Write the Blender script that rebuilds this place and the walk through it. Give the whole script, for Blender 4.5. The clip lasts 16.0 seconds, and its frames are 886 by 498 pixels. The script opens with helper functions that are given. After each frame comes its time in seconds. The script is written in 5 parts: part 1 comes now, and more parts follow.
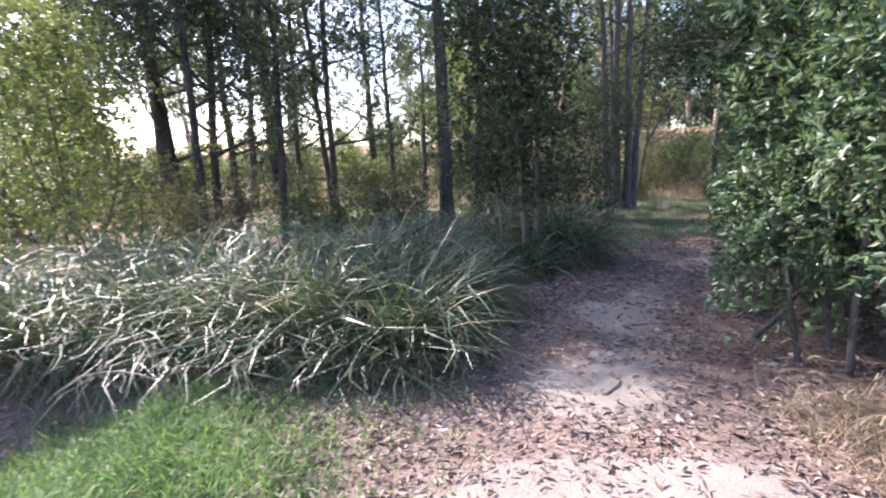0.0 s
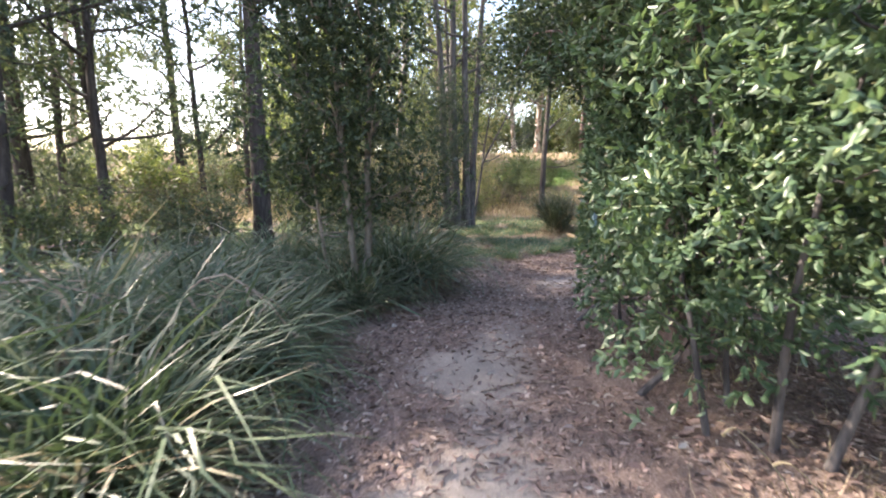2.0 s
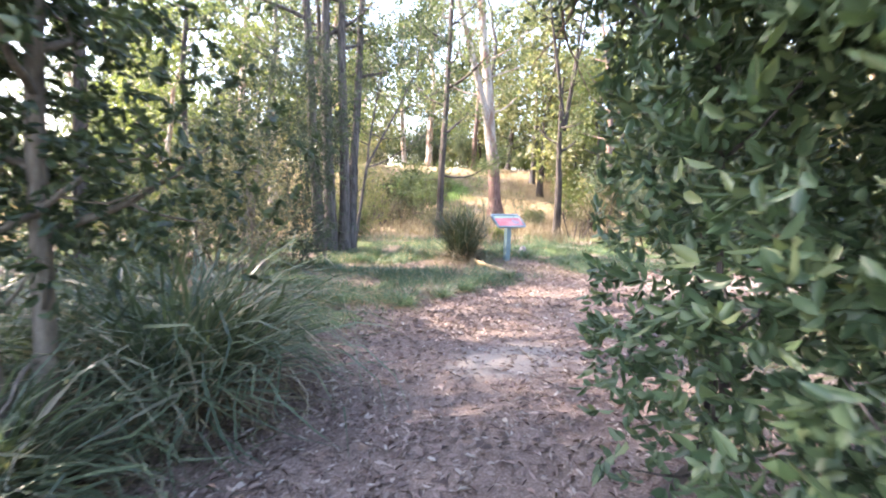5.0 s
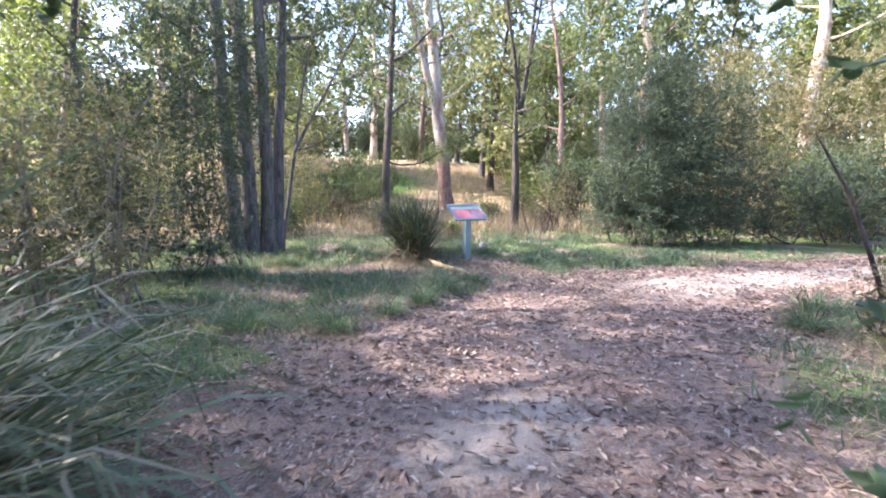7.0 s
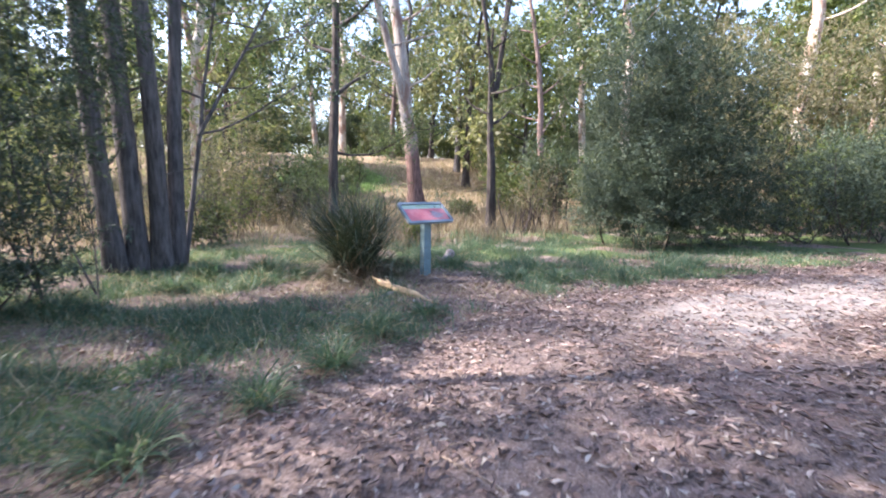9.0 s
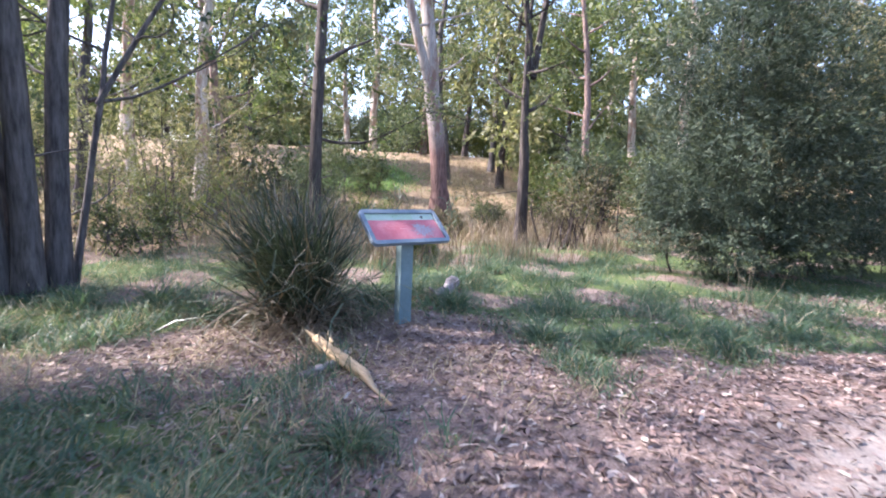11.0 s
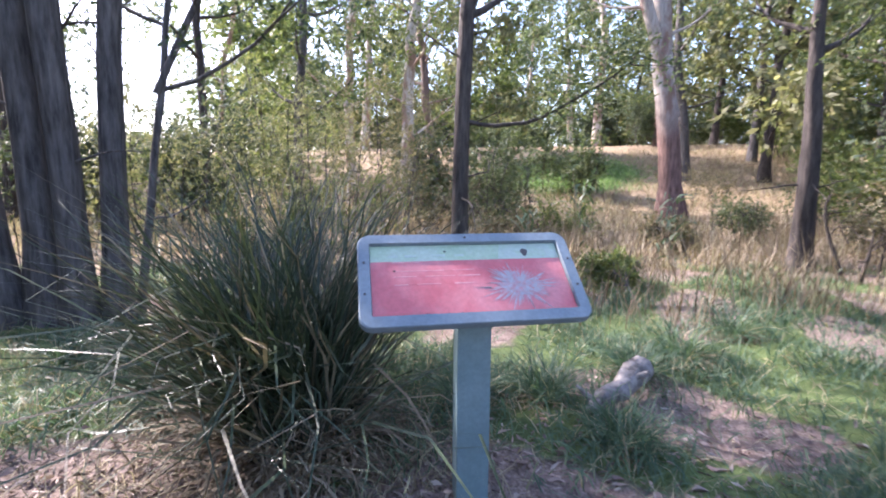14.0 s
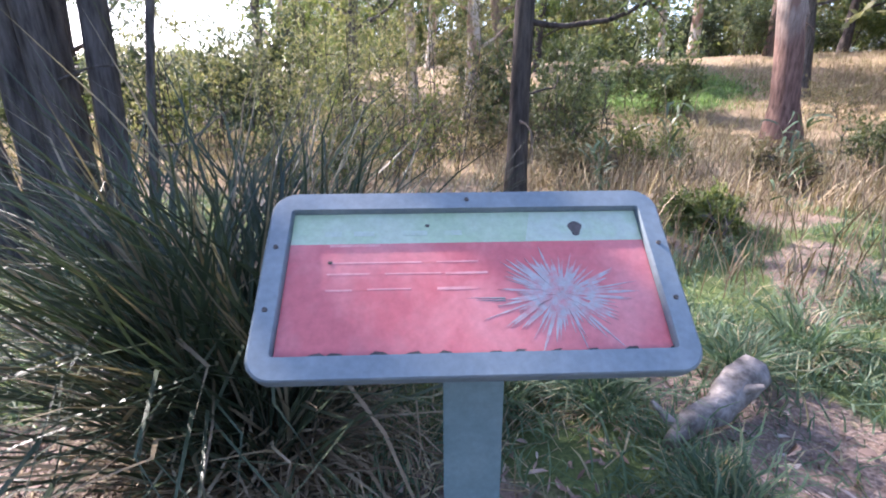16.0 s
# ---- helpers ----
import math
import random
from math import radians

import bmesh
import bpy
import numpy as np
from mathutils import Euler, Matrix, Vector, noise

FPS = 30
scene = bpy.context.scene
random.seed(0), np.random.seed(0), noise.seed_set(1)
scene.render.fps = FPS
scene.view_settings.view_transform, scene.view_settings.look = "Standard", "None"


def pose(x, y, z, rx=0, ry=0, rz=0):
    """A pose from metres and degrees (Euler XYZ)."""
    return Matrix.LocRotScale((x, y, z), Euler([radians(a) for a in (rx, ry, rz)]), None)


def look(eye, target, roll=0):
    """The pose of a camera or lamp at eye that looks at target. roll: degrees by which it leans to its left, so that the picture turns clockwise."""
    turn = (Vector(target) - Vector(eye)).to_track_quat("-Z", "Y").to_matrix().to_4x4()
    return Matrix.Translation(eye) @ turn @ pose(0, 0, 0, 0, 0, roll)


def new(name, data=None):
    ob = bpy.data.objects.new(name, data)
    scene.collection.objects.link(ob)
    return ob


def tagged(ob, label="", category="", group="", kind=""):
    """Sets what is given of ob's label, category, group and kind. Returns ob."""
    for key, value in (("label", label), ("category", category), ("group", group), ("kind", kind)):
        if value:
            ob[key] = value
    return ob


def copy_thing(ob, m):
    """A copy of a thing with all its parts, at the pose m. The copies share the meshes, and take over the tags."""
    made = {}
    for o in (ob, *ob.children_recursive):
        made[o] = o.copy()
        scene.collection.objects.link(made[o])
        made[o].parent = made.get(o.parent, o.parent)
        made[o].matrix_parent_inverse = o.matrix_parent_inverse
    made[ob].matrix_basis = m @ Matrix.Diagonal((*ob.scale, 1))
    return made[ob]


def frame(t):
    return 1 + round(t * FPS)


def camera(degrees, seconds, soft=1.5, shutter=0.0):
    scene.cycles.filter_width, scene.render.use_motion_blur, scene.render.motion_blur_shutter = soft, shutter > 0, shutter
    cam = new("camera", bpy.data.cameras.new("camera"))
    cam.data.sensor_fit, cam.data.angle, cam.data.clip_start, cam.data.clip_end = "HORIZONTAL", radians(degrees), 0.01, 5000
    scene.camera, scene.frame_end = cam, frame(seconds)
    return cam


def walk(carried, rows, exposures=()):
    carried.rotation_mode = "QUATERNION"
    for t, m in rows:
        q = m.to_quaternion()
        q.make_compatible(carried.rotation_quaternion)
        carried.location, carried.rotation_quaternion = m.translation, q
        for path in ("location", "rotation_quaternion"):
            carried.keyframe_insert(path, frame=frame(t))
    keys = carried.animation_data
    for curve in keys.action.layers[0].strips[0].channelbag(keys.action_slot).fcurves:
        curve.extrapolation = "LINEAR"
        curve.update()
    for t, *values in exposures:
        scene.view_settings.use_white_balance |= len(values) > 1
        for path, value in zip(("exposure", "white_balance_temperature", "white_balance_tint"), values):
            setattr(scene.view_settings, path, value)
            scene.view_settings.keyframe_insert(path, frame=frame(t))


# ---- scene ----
cam = camera(86.7, 16.0, 1.9, 0.4)
PATH = [
    (0, (-0.001, -0.153, 1.426), (-0.035, 1.81, 1.044), -2.2),
    (0.5, (0.062, 0.093, 1.384), (0.205, 2.05, 0.999), -1.6),
    (1, (0.114, 0.507, 1.339), (0.424, 2.445, 0.952), -1.1),
    (1.5, (0.311, 1.041, 1.293), (0.76, 2.952, 0.908), -0.9),
    (2, (0.476, 1.633, 1.227), (1.1, 3.506, 0.908), 0.3),
    (2.5, (0.744, 2.267, 1.169), (1.407, 4.133, 0.888), 1.3),
    (3, (1.046, 2.862, 1.112), (1.793, 4.702, 0.879), 1.5),
    (3.5, (1.311, 3.462, 1.089), (2.118, 5.279, 0.87), 1.6),
    (4, (1.611, 4.051, 1.031), (2.491, 5.835, 0.819), 1.3),
    (4.5, (1.849, 4.623, 1.05), (2.832, 6.349, 0.82), 1.9),
    (5, (2.183, 5.149, 1.018), (3.229, 6.836, 0.772), 1.9),
    (5.2, (2.349, 5.351, 0.985), (3.425, 7.016, 0.721), 1.5),
    (7.3, (3.458, 7.055, 0.811), (4.708, 8.594, 0.546), 1.6),
    (7.5, (3.632, 7.198, 0.823), (4.899, 8.72, 0.544), 1.7),
    (8, (4.067, 7.629, 0.799), (5.368, 9.123, 0.531), 1.8),
    (8.5, (4.613, 8.069, 0.754), (5.888, 9.586, 0.487), 1.2),
    (9, (5.156, 8.518, 0.738), (6.449, 10.021, 0.474), 0.8),
    (9.2, (5.398, 8.696, 0.745), (6.702, 10.187, 0.468), 0.6),
    (11.3, (7.698, 10.641, 0.752), (8.837, 12.263, 0.481), 2.4),
    (11.5, (7.878, 10.804, 0.755), (8.991, 12.443, 0.482), 2.1),
    (12, (8.354, 11.191, 0.758), (9.322, 12.924, 0.513), 1.4),
    (12.5, (8.761, 11.599, 0.705), (9.577, 13.41, 0.469), 0.7),
    (13, (9.122, 11.961, 0.723), (9.763, 13.841, 0.49), 0.2),
    (13.5, (9.419, 12.299, 0.722), (9.881, 14.227, 0.459), 0.3),
    (14, (9.587, 12.658, 0.713), (9.88, 14.616, 0.427), 0.3),
    (14.5, (9.755, 12.943, 0.716), (9.901, 14.908, 0.378), 0.5),
    (15, (9.895, 13.176, 0.703), (9.958, 15.133, 0.296), 0.3),
    (15.5, (9.913, 13.401, 0.692), (9.931, 15.342, 0.207), -0.0),
    (16, (9.939, 13.572, 0.696), (9.937, 15.48, 0.097), -0.3),
]
EXPOSURES = [(0.0, 1.98, 6250, 23), (1.0, 2.2, 6200, 21), (1.6, 2.3, 6800, 19), (2.5, 2.75, 7100, 17), (3.5, 3.12, 6950, 18), (5.0, 3.3, 6950, 20), (7.5, 2.55, 6200, 20), (9.0, 2.35, 6150, 20), (12.0, 2.35, 5950, 25), (16.0, 2.3, 6150, 24)]
walk(cam, [(t, look(eye, target, roll)) for t, eye, target, roll in PATH], EXPOSURES)

# ---- world and sun ----
SUN_AZ, SUN_EL = 310.0, 40.0          # compass degrees from +y clockwise, height
SKY, SUN = 0.15, 4.0
world = bpy.data.worlds.new("sky")
scene.world = world
world.use_nodes = True
wn = world.node_tree.nodes
sky = wn.new("ShaderNodeTexSky")
sky.sky_type, sky.sun_disc = "NISHITA", False
sky.sun_elevation, sky.sun_rotation = radians(SUN_EL), radians(SUN_AZ)
sky.air_density, sky.dust_density, sky.ozone_density = 1.0, 1.6, 1.0
world.node_tree.links.new(sky.outputs[0], wn["Background"].inputs[0])
wn["Background"].inputs[1].default_value = SKY
sun = new("sun", bpy.data.lights.new("sun", "SUN"))
sun.data.energy, sun.data.angle, sun.data.color = SUN, radians(0.7), (1.0, 0.93, 0.82)
sun_from = Vector((math.sin(radians(SUN_AZ)) * math.cos(radians(SUN_EL)), math.cos(radians(SUN_AZ)) * math.cos(radians(SUN_EL)), math.sin(radians(SUN_EL))))
sun.matrix_world = look(sun_from * 60, (0, 0, 0))


# ---- materials ----
def material(name, rough=0.7, spec=0.5):
    m = bpy.data.materials.new(name)
    m.use_nodes = True
    b = m.node_tree.nodes["Principled BSDF"]
    b.inputs["Roughness"].default_value = rough
    b.inputs["Specular IOR Level"].default_value = spec
    return m, m.node_tree.nodes, m.node_tree.links, b


def ramp(nodes, links, source, stops):
    r = nodes.new("ShaderNodeValToRGB")
    e = r.color_ramp.elements
    while len(e) < len(stops):
        e.new(0.5)
    for el, (p, c) in zip(e, stops):
        el.position, el.color = p, (*c, 1)
    links.new(source, r.inputs[0])
    return r.outputs[0]


def noise_tex(nodes, links, scale, detail=4.0, stretch=None, rough=0.6):
    co = nodes.new("ShaderNodeTexCoord")
    n = nodes.new("ShaderNodeTexNoise")
    n.inputs["Scale"].default_value, n.inputs["Detail"].default_value, n.inputs["Roughness"].default_value = scale, detail, rough
    if stretch:
        mp = nodes.new("ShaderNodeMapping")
        mp.inputs["Scale"].default_value = stretch
        links.new(co.outputs["Object"], mp.inputs[0])
        links.new(mp.outputs[0], n.inputs["Vector"])
    else:
        links.new(co.outputs["Object"], n.inputs["Vector"])
    return n.outputs["Fac"]


def mixed(nodes, links, fac, a, b, mode="MIX"):
    m = nodes.new("ShaderNodeMix")
    m.data_type, m.blend_type = "RGBA", mode
    for sock, v in ((m.inputs[0], fac), (m.inputs[6], a), (m.inputs[7], b)):
        if hasattr(v, "is_linked"):
            links.new(v, sock)
        else:
            sock.default_value = v if isinstance(v, float) else (*v, 1)
    return m.outputs[2]


def bump(nodes, links, b, height, strength, distance):
    n = nodes.new("ShaderNodeBump")
    n.inputs["Strength"].default_value, n.inputs["Distance"].default_value = strength, distance
    links.new(height, n.inputs["Height"])
    links.new(n.outputs[0], b.inputs["Normal"])


def leaf_material(name, stops, rough=0.45, through_light=0.3, spec=0.4, gain=1.6):
    """Foliage: a colour for each leaf, gloss, and light that comes through the blade."""
    m, n, l, b = material(name, rough, spec)
    geo = n.new("ShaderNodeNewGeometry")
    soft = [(p, tuple(0.78 * v + 0.22 * (0.3 * c[0] + 0.6 * c[1] + 0.1 * c[2]) for v in c)) for p, c in stops]
    col = ramp(n, l, geo.outputs["Random Per Island"], soft)
    patch = noise_tex(n, l, 1.3, 3)
    tint = ramp(n, l, patch, [(0.3, (0.72, 0.76, 0.72)), (0.7, (1.2, 1.15, 1.05))])
    col = mixed(n, l, 1.0, col, tint, "MULTIPLY")
    l.new(col, b.inputs["Base Color"])
    tr = n.new("ShaderNodeBsdfTranslucent")
    warm = mixed(n, l, 1.0, col, (gain, gain * 1.04, gain * 0.68), "MULTIPLY")
    l.new(warm, tr.inputs["Color"])
    mx = n.new("ShaderNodeMixShader")
    mx.inputs[0].default_value = through_light
    l.new(b.outputs[0], mx.inputs[1])
    l.new(tr.outputs[0], mx.inputs[2])
    l.new(mx.outputs[0], n["Material Output"].inputs["Surface"])
    return m


def bark_material(name, dark, light, scale=18, stretch=(1, 1, 0.16), strength=0.9, patch=None):
    m, n, l, b = material(name, 0.88, 0.25)
    f = noise_tex(n, l, scale, 6, stretch, 0.65)
    col = ramp(n, l, f, [(0.32, dark), (0.66, light)])
    big = noise_tex(n, l, 2.2, 3, (1, 1, 0.4))
    if patch:
        k = ramp(n, l, big, [(0.47, (0, 0, 0)), (0.56, (1, 1, 1))])
        col = mixed(n, l, k, col, patch)
    else:
        col = mixed(n, l, 1.0, col, ramp(n, l, big, [(0.3, (0.75, 0.75, 0.78)), (0.7, (1.2, 1.15, 1.1))]), "MULTIPLY")
    l.new(col, b.inputs["Base Color"])
    bump(n, l, b, f, strength, 0.02)
    return m


def stocking_material(name):
    """Smooth pale gum bark above a rough dark stocking at the foot of the trunk."""
    m, n, l, b = material(name, 0.85, 0.25)
    f = noise_tex(n, l, 15, 6, (1, 1, 0.14), 0.65)
    low = ramp(n, l, f, [(0.32, (0.075, 0.042, 0.036)), (0.68, (0.24, 0.15, 0.125))])
    top = ramp(n, l, f, [(0.3, (0.20, 0.17, 0.15)), (0.7, (0.42, 0.38, 0.34))])
    blotch = ramp(n, l, noise_tex(n, l, 2.0, 4, (1, 1, 0.35)), [(0.5, (0, 0, 0)), (0.62, (1, 1, 1))])
    top = mixed(n, l, blotch, top, (0.19, 0.12, 0.095))
    sep = n.new("ShaderNodeSeparateXYZ")
    l.new(n.new("ShaderNodeTexCoord").outputs["Object"], sep.inputs[0])
    edge = n.new("ShaderNodeMath")
    edge.operation = "MULTIPLY_ADD"
    l.new(noise_tex(n, l, 3.0, 4, (1, 1, 0.3)), edge.inputs[0])
    edge.inputs[1].default_value = 1.6
    l.new(sep.outputs["Z"], edge.inputs[2])
    sc = n.new("ShaderNodeMapRange")
    sc.inputs["From Min"].default_value, sc.inputs["From Max"].default_value = 3.6, 5.4
    l.new(edge.outputs[0], sc.inputs["Value"])
    l.new(mixed(n, l, sc.outputs["Result"], low, top), b.inputs["Base Color"])
    bump(n, l, b, f, 0.7, 0.02)
    return m


BARK_DARK = bark_material("dark furrowed bark", (0.022, 0.019, 0.018), (0.095, 0.08, 0.073))
BARK_GREY = bark_material("grey bark", (0.032, 0.029, 0.029), (0.135, 0.124, 0.12))
BARK_GUM = bark_material("smooth gum bark", (0.34, 0.29, 0.24), (0.60, 0.54, 0.47), 9, (1, 1, 0.2), 0.3, (0.30, 0.20, 0.15))
BARK_RED = bark_material("stringy reddish bark", (0.085, 0.06, 0.052), (0.27, 0.195, 0.17), 16, (1, 1, 0.12), 0.9)
BARK_STEM = bark_material("brown-grey stem bark", (0.09, 0.075, 0.06), (0.27, 0.235, 0.19), 14, (1, 1, 0.3), 0.5)
WOOD_BLEACHED = bark_material("weathered timber", (0.26, 0.185, 0.11), (0.56, 0.43, 0.26), 20, (1, 0.15, 1), 0.6)
WOOD_GREY = bark_material("silvered timber", (0.07, 0.06, 0.052), (0.33, 0.30, 0.28), 11, (1, 1, 1), 0.8)

BARK_STOCKING = stocking_material("pale bark over a rough red-brown base")

LEAF_BROAD = leaf_material("glossy broad leaf", [(0, (0.041, 0.092, 0.047)), (0.5, (0.065, 0.128, 0.061)), (0.85, (0.10, 0.168, 0.077)), (1, (0.17, 0.22, 0.09))], 0.4, 0.28, 0.5)
LEAF_DARK = leaf_material("small dark leaf", [(0, (0.022, 0.045, 0.020)), (0.6, (0.042, 0.075, 0.030)), (1, (0.085, 0.115, 0.04))], 0.42, 0.25, 0.4)
LEAF_WATTLE = leaf_material("feathery grey-green leaf", [(0, (0.040, 0.066, 0.042)), (0.6, (0.066, 0.098, 0.056)), (1, (0.12, 0.145, 0.07))], 0.6, 0.3, 0.3)
# darker copy of LEAF_WATTLE: shade on the foliage put into the leaf colour
LEAF_WATTLE_SHADED = leaf_material("feathery grey-green leaf darkened for shade", [(0, (0.028, 0.05, 0.034)), (0.6, (0.046, 0.075, 0.046)), (1, (0.085, 0.11, 0.058))], 0.6, 0.18, 0.3)
LEAF_GUM = leaf_material("hanging gum leaf", [(0, (0.045, 0.075, 0.035)), (0.6, (0.085, 0.12, 0.045)), (1, (0.17, 0.185, 0.07))], 0.5, 0.35, 0.35)
LEAF_BRIGHT = leaf_material("sunny yellow-green leaf", [(0, (0.075, 0.115, 0.03)), (0.6, (0.12, 0.16, 0.04)), (1, (0.20, 0.22, 0.06))], 0.5, 0.42, 0.3)
LEAF_OLIVE = leaf_material("sunlit olive leaf", [(0, (0.10, 0.115, 0.05)), (0.6, (0.165, 0.17, 0.075)), (1, (0.27, 0.255, 0.13))], 0.55, 0.4, 0.3)
LEAF_TAN = leaf_material("olive-tan leaf", [(0, (0.10, 0.095, 0.05)), (0.6, (0.17, 0.15, 0.08)), (1, (0.26, 0.22, 0.13))], 0.6, 0.35, 0.3)
LEAF_RUST = leaf_material("browned twiggy leaf", [(0, (0.10, 0.075, 0.045)), (0.5, (0.11, 0.115, 0.055)), (1, (0.23, 0.165, 0.105))], 0.6, 0.3, 0.3)
STRAP = leaf_material("strap leaf", [(0, (0.04, 0.074, 0.04)), (0.55, (0.072, 0.118, 0.06)), (0.86, (0.115, 0.16, 0.08)), (0.93, (0.24, 0.205, 0.14)), (1, (0.33, 0.285, 0.21))], 0.42, 0.2, 0.45, 1.4)
RUSH = leaf_material("dark rush blade", [(0, (0.022, 0.042, 0.024)), (0.55, (0.042, 0.068, 0.034)), (0.85, (0.07, 0.095, 0.042)), (0.92, (0.16, 0.12, 0.075)), (1, (0.27, 0.22, 0.14))], 0.42, 0.12, 0.4, 1.3)
STRAP_DRY = leaf_material("dead strap leaf", [(0, (0.10, 0.065, 0.04)), (0.5, (0.22, 0.155, 0.10)), (1, (0.38, 0.31, 0.215))], 0.7, 0.2, 0.25, 1.2)
GRASS = leaf_material("grass blade", [(0, (0.04, 0.09, 0.055)), (0.6, (0.072, 0.142, 0.085)), (0.88, (0.125, 0.19, 0.10)), (0.94, (0.29, 0.25, 0.16)), (1, (0.36, 0.30, 0.20))], 0.5, 0.35, 0.35)
GRASS_LUSH = leaf_material("lush grass blade", [(0, (0.07, 0.15, 0.04)), (0.6, (0.11, 0.22, 0.055)), (1, (0.17, 0.27, 0.08))], 0.5, 0.4, 0.3)
GRASS_DRY = leaf_material("dry grass blade", [(0, (0.18, 0.13, 0.08)), (0.5, (0.31, 0.245, 0.155)), (1, (0.45, 0.385, 0.255))], 0.7, 0.3, 0.2, 1.15)
LITTER = leaf_material("fallen leaf", [(0, (0.105, 0.062, 0.056)), (0.35, (0.19, 0.118, 0.106)), (0.68, (0.28, 0.18, 0.162)), (0.92, (0.37, 0.285, 0.258)), (1, (0.46, 0.40, 0.37))], 0.62, 0.08, 0.35, 1.1)
TWIG = bark_material("dry twig", (0.16, 0.12, 0.09), (0.40, 0.33, 0.26), 30, (1, 1, 1), 0.3)


# ---- mesh helpers ----
def raw(name, verts, quads, mat, parent=None, smooth=False):
    """One mesh object out of arrays of points and four-cornered faces."""
    me = bpy.data.meshes.new(name)
    verts, quads = np.asarray(verts, np.float32).reshape(-1, 3), np.asarray(quads, np.int32).reshape(-1, 4)
    me.vertices.add(len(verts))
    me.vertices.foreach_set("co", verts.ravel())
    me.loops.add(len(quads) * 4)
    me.loops.foreach_set("vertex_index", quads.ravel())
    me.polygons.add(len(quads))
    me.polygons.foreach_set("loop_start", np.arange(0, len(quads) * 4, 4, dtype=np.int32))
    if smooth:
        me.polygons.foreach_set("use_smooth", np.ones(len(quads), bool))
    me.update(calc_edges=True)
    me.materials.append(mat)
    ob = new(name, me)
    if parent:
        ob.parent = parent
    return ob


def part(name, bm, mat, parent, label=""):
    me = bpy.data.meshes.new(name)
    bm.to_mesh(me)
    bm.free()
    me.materials.append(mat)
    ob = new(name, me)
    ob.parent = parent
    if label:
        ob["label"] = label
    return ob


def smoothstep(a, b, v):
    t = np.clip((np.asarray(v, float) - a) / (b - a), 0, 1)
    return t * t * (3 - 2 * t)


def wob(x, y):
    """Smooth unevenness of the ground, in metres."""
    return 0.035 * np.sin(1.7 * x + 0.6 * y) * np.sin(1.3 * y - 0.5 * x) + 0.02 * np.sin(4.1 * x + 1.2) * np.sin(3.7 * y + 0.7 * x)


LINE_Y = (-30, 0.0, 1.5, 2.5, 4.0, 6.0, 8.3, 10.0, 14.0, 20.0, 24.0)
LINE_Z = (-0.05, -0.18, -0.33, -0.43, -0.51, -0.54, -0.71, -0.72, -0.79, -0.72, -0.70)


def ground_z(x, y):
    x, y = np.asarray(x, float), np.asarray(y, float)
    z = np.interp(y, LINE_Y, LINE_Z)
    rise = np.maximum(smoothstep(36, 60, y + 0.42 * x), 0.8 * smoothstep(27, 50, x + 0.2 * y))
    ditch = 0.38 * np.exp(-(((x + 3.6) / 1.0) ** 2 + ((y - 3.0) / 1.3) ** 2))
    return z + 4.2 * rise - ditch + wob(x, y) * (0.5 + smoothstep(1.0, 3.0, trail(x, y)))


# the trail: from the start to the bend, then away to the east
TRAIL = ((-0.2, -8.0, 1.5), (0.2, 0.0, 1.5), (1.3, 3.4, 1.35), (2.6, 6.0, 1.3), (4.4, 8.4, 1.3), (6.8, 9.9, 1.5), (9.4, 10.5, 1.55), (12.0, 10.3, 1.3), (14.2, 9.7, 1.2), (18.0, 8.4, 1.2), (30.0, 5.5, 1.4))


def trail(x, y):
    """How far a place lies from the trail's middle, in half widths."""
    x, y = np.asarray(x, float), np.asarray(y, float)
    best = np.full(np.broadcast(x, y).shape, 1e9)
    for (ax, ay, aw), (bx, by, bw) in zip(TRAIL, TRAIL[1:]):
        t = np.clip(((x - ax) * (bx - ax) + (y - ay) * (by - ay)) / ((bx - ax) ** 2 + (by - ay) ** 2), 0, 1)
        best = np.minimum(best, np.hypot(x - ax - t * (bx - ax), y - ay - t * (by - ay)) / (aw + t * (bw - aw)))
    return best


WALK = ((-0.1, -3.0), (0.05, 0.2), (0.5, 1.6), (1.3, 3.4), (2.2, 5.2), (3.5, 7.1), (5.2, 8.5), (7.7, 10.6), (9.4, 12.3), (9.95, 13.6))


def clear_of_walk(p, room=0.62):
    """True where nothing would hang into the way of somebody walking."""
    best = np.full(len(p), 1e9)
    for (ax, ay), (bx, by) in zip(WALK, WALK[1:]):
        t = np.clip(((p[:, 0] - ax) * (bx - ax) + (p[:, 1] - ay) * (by - ay)) / ((bx - ax) ** 2 + (by - ay) ** 2), 0, 1)
        best = np.minimum(best, np.hypot(p[:, 0] - ax - t * (bx - ax), p[:, 1] - ay - t * (by - ay)))
    return (best > room) | (p[:, 2] > 2.2)


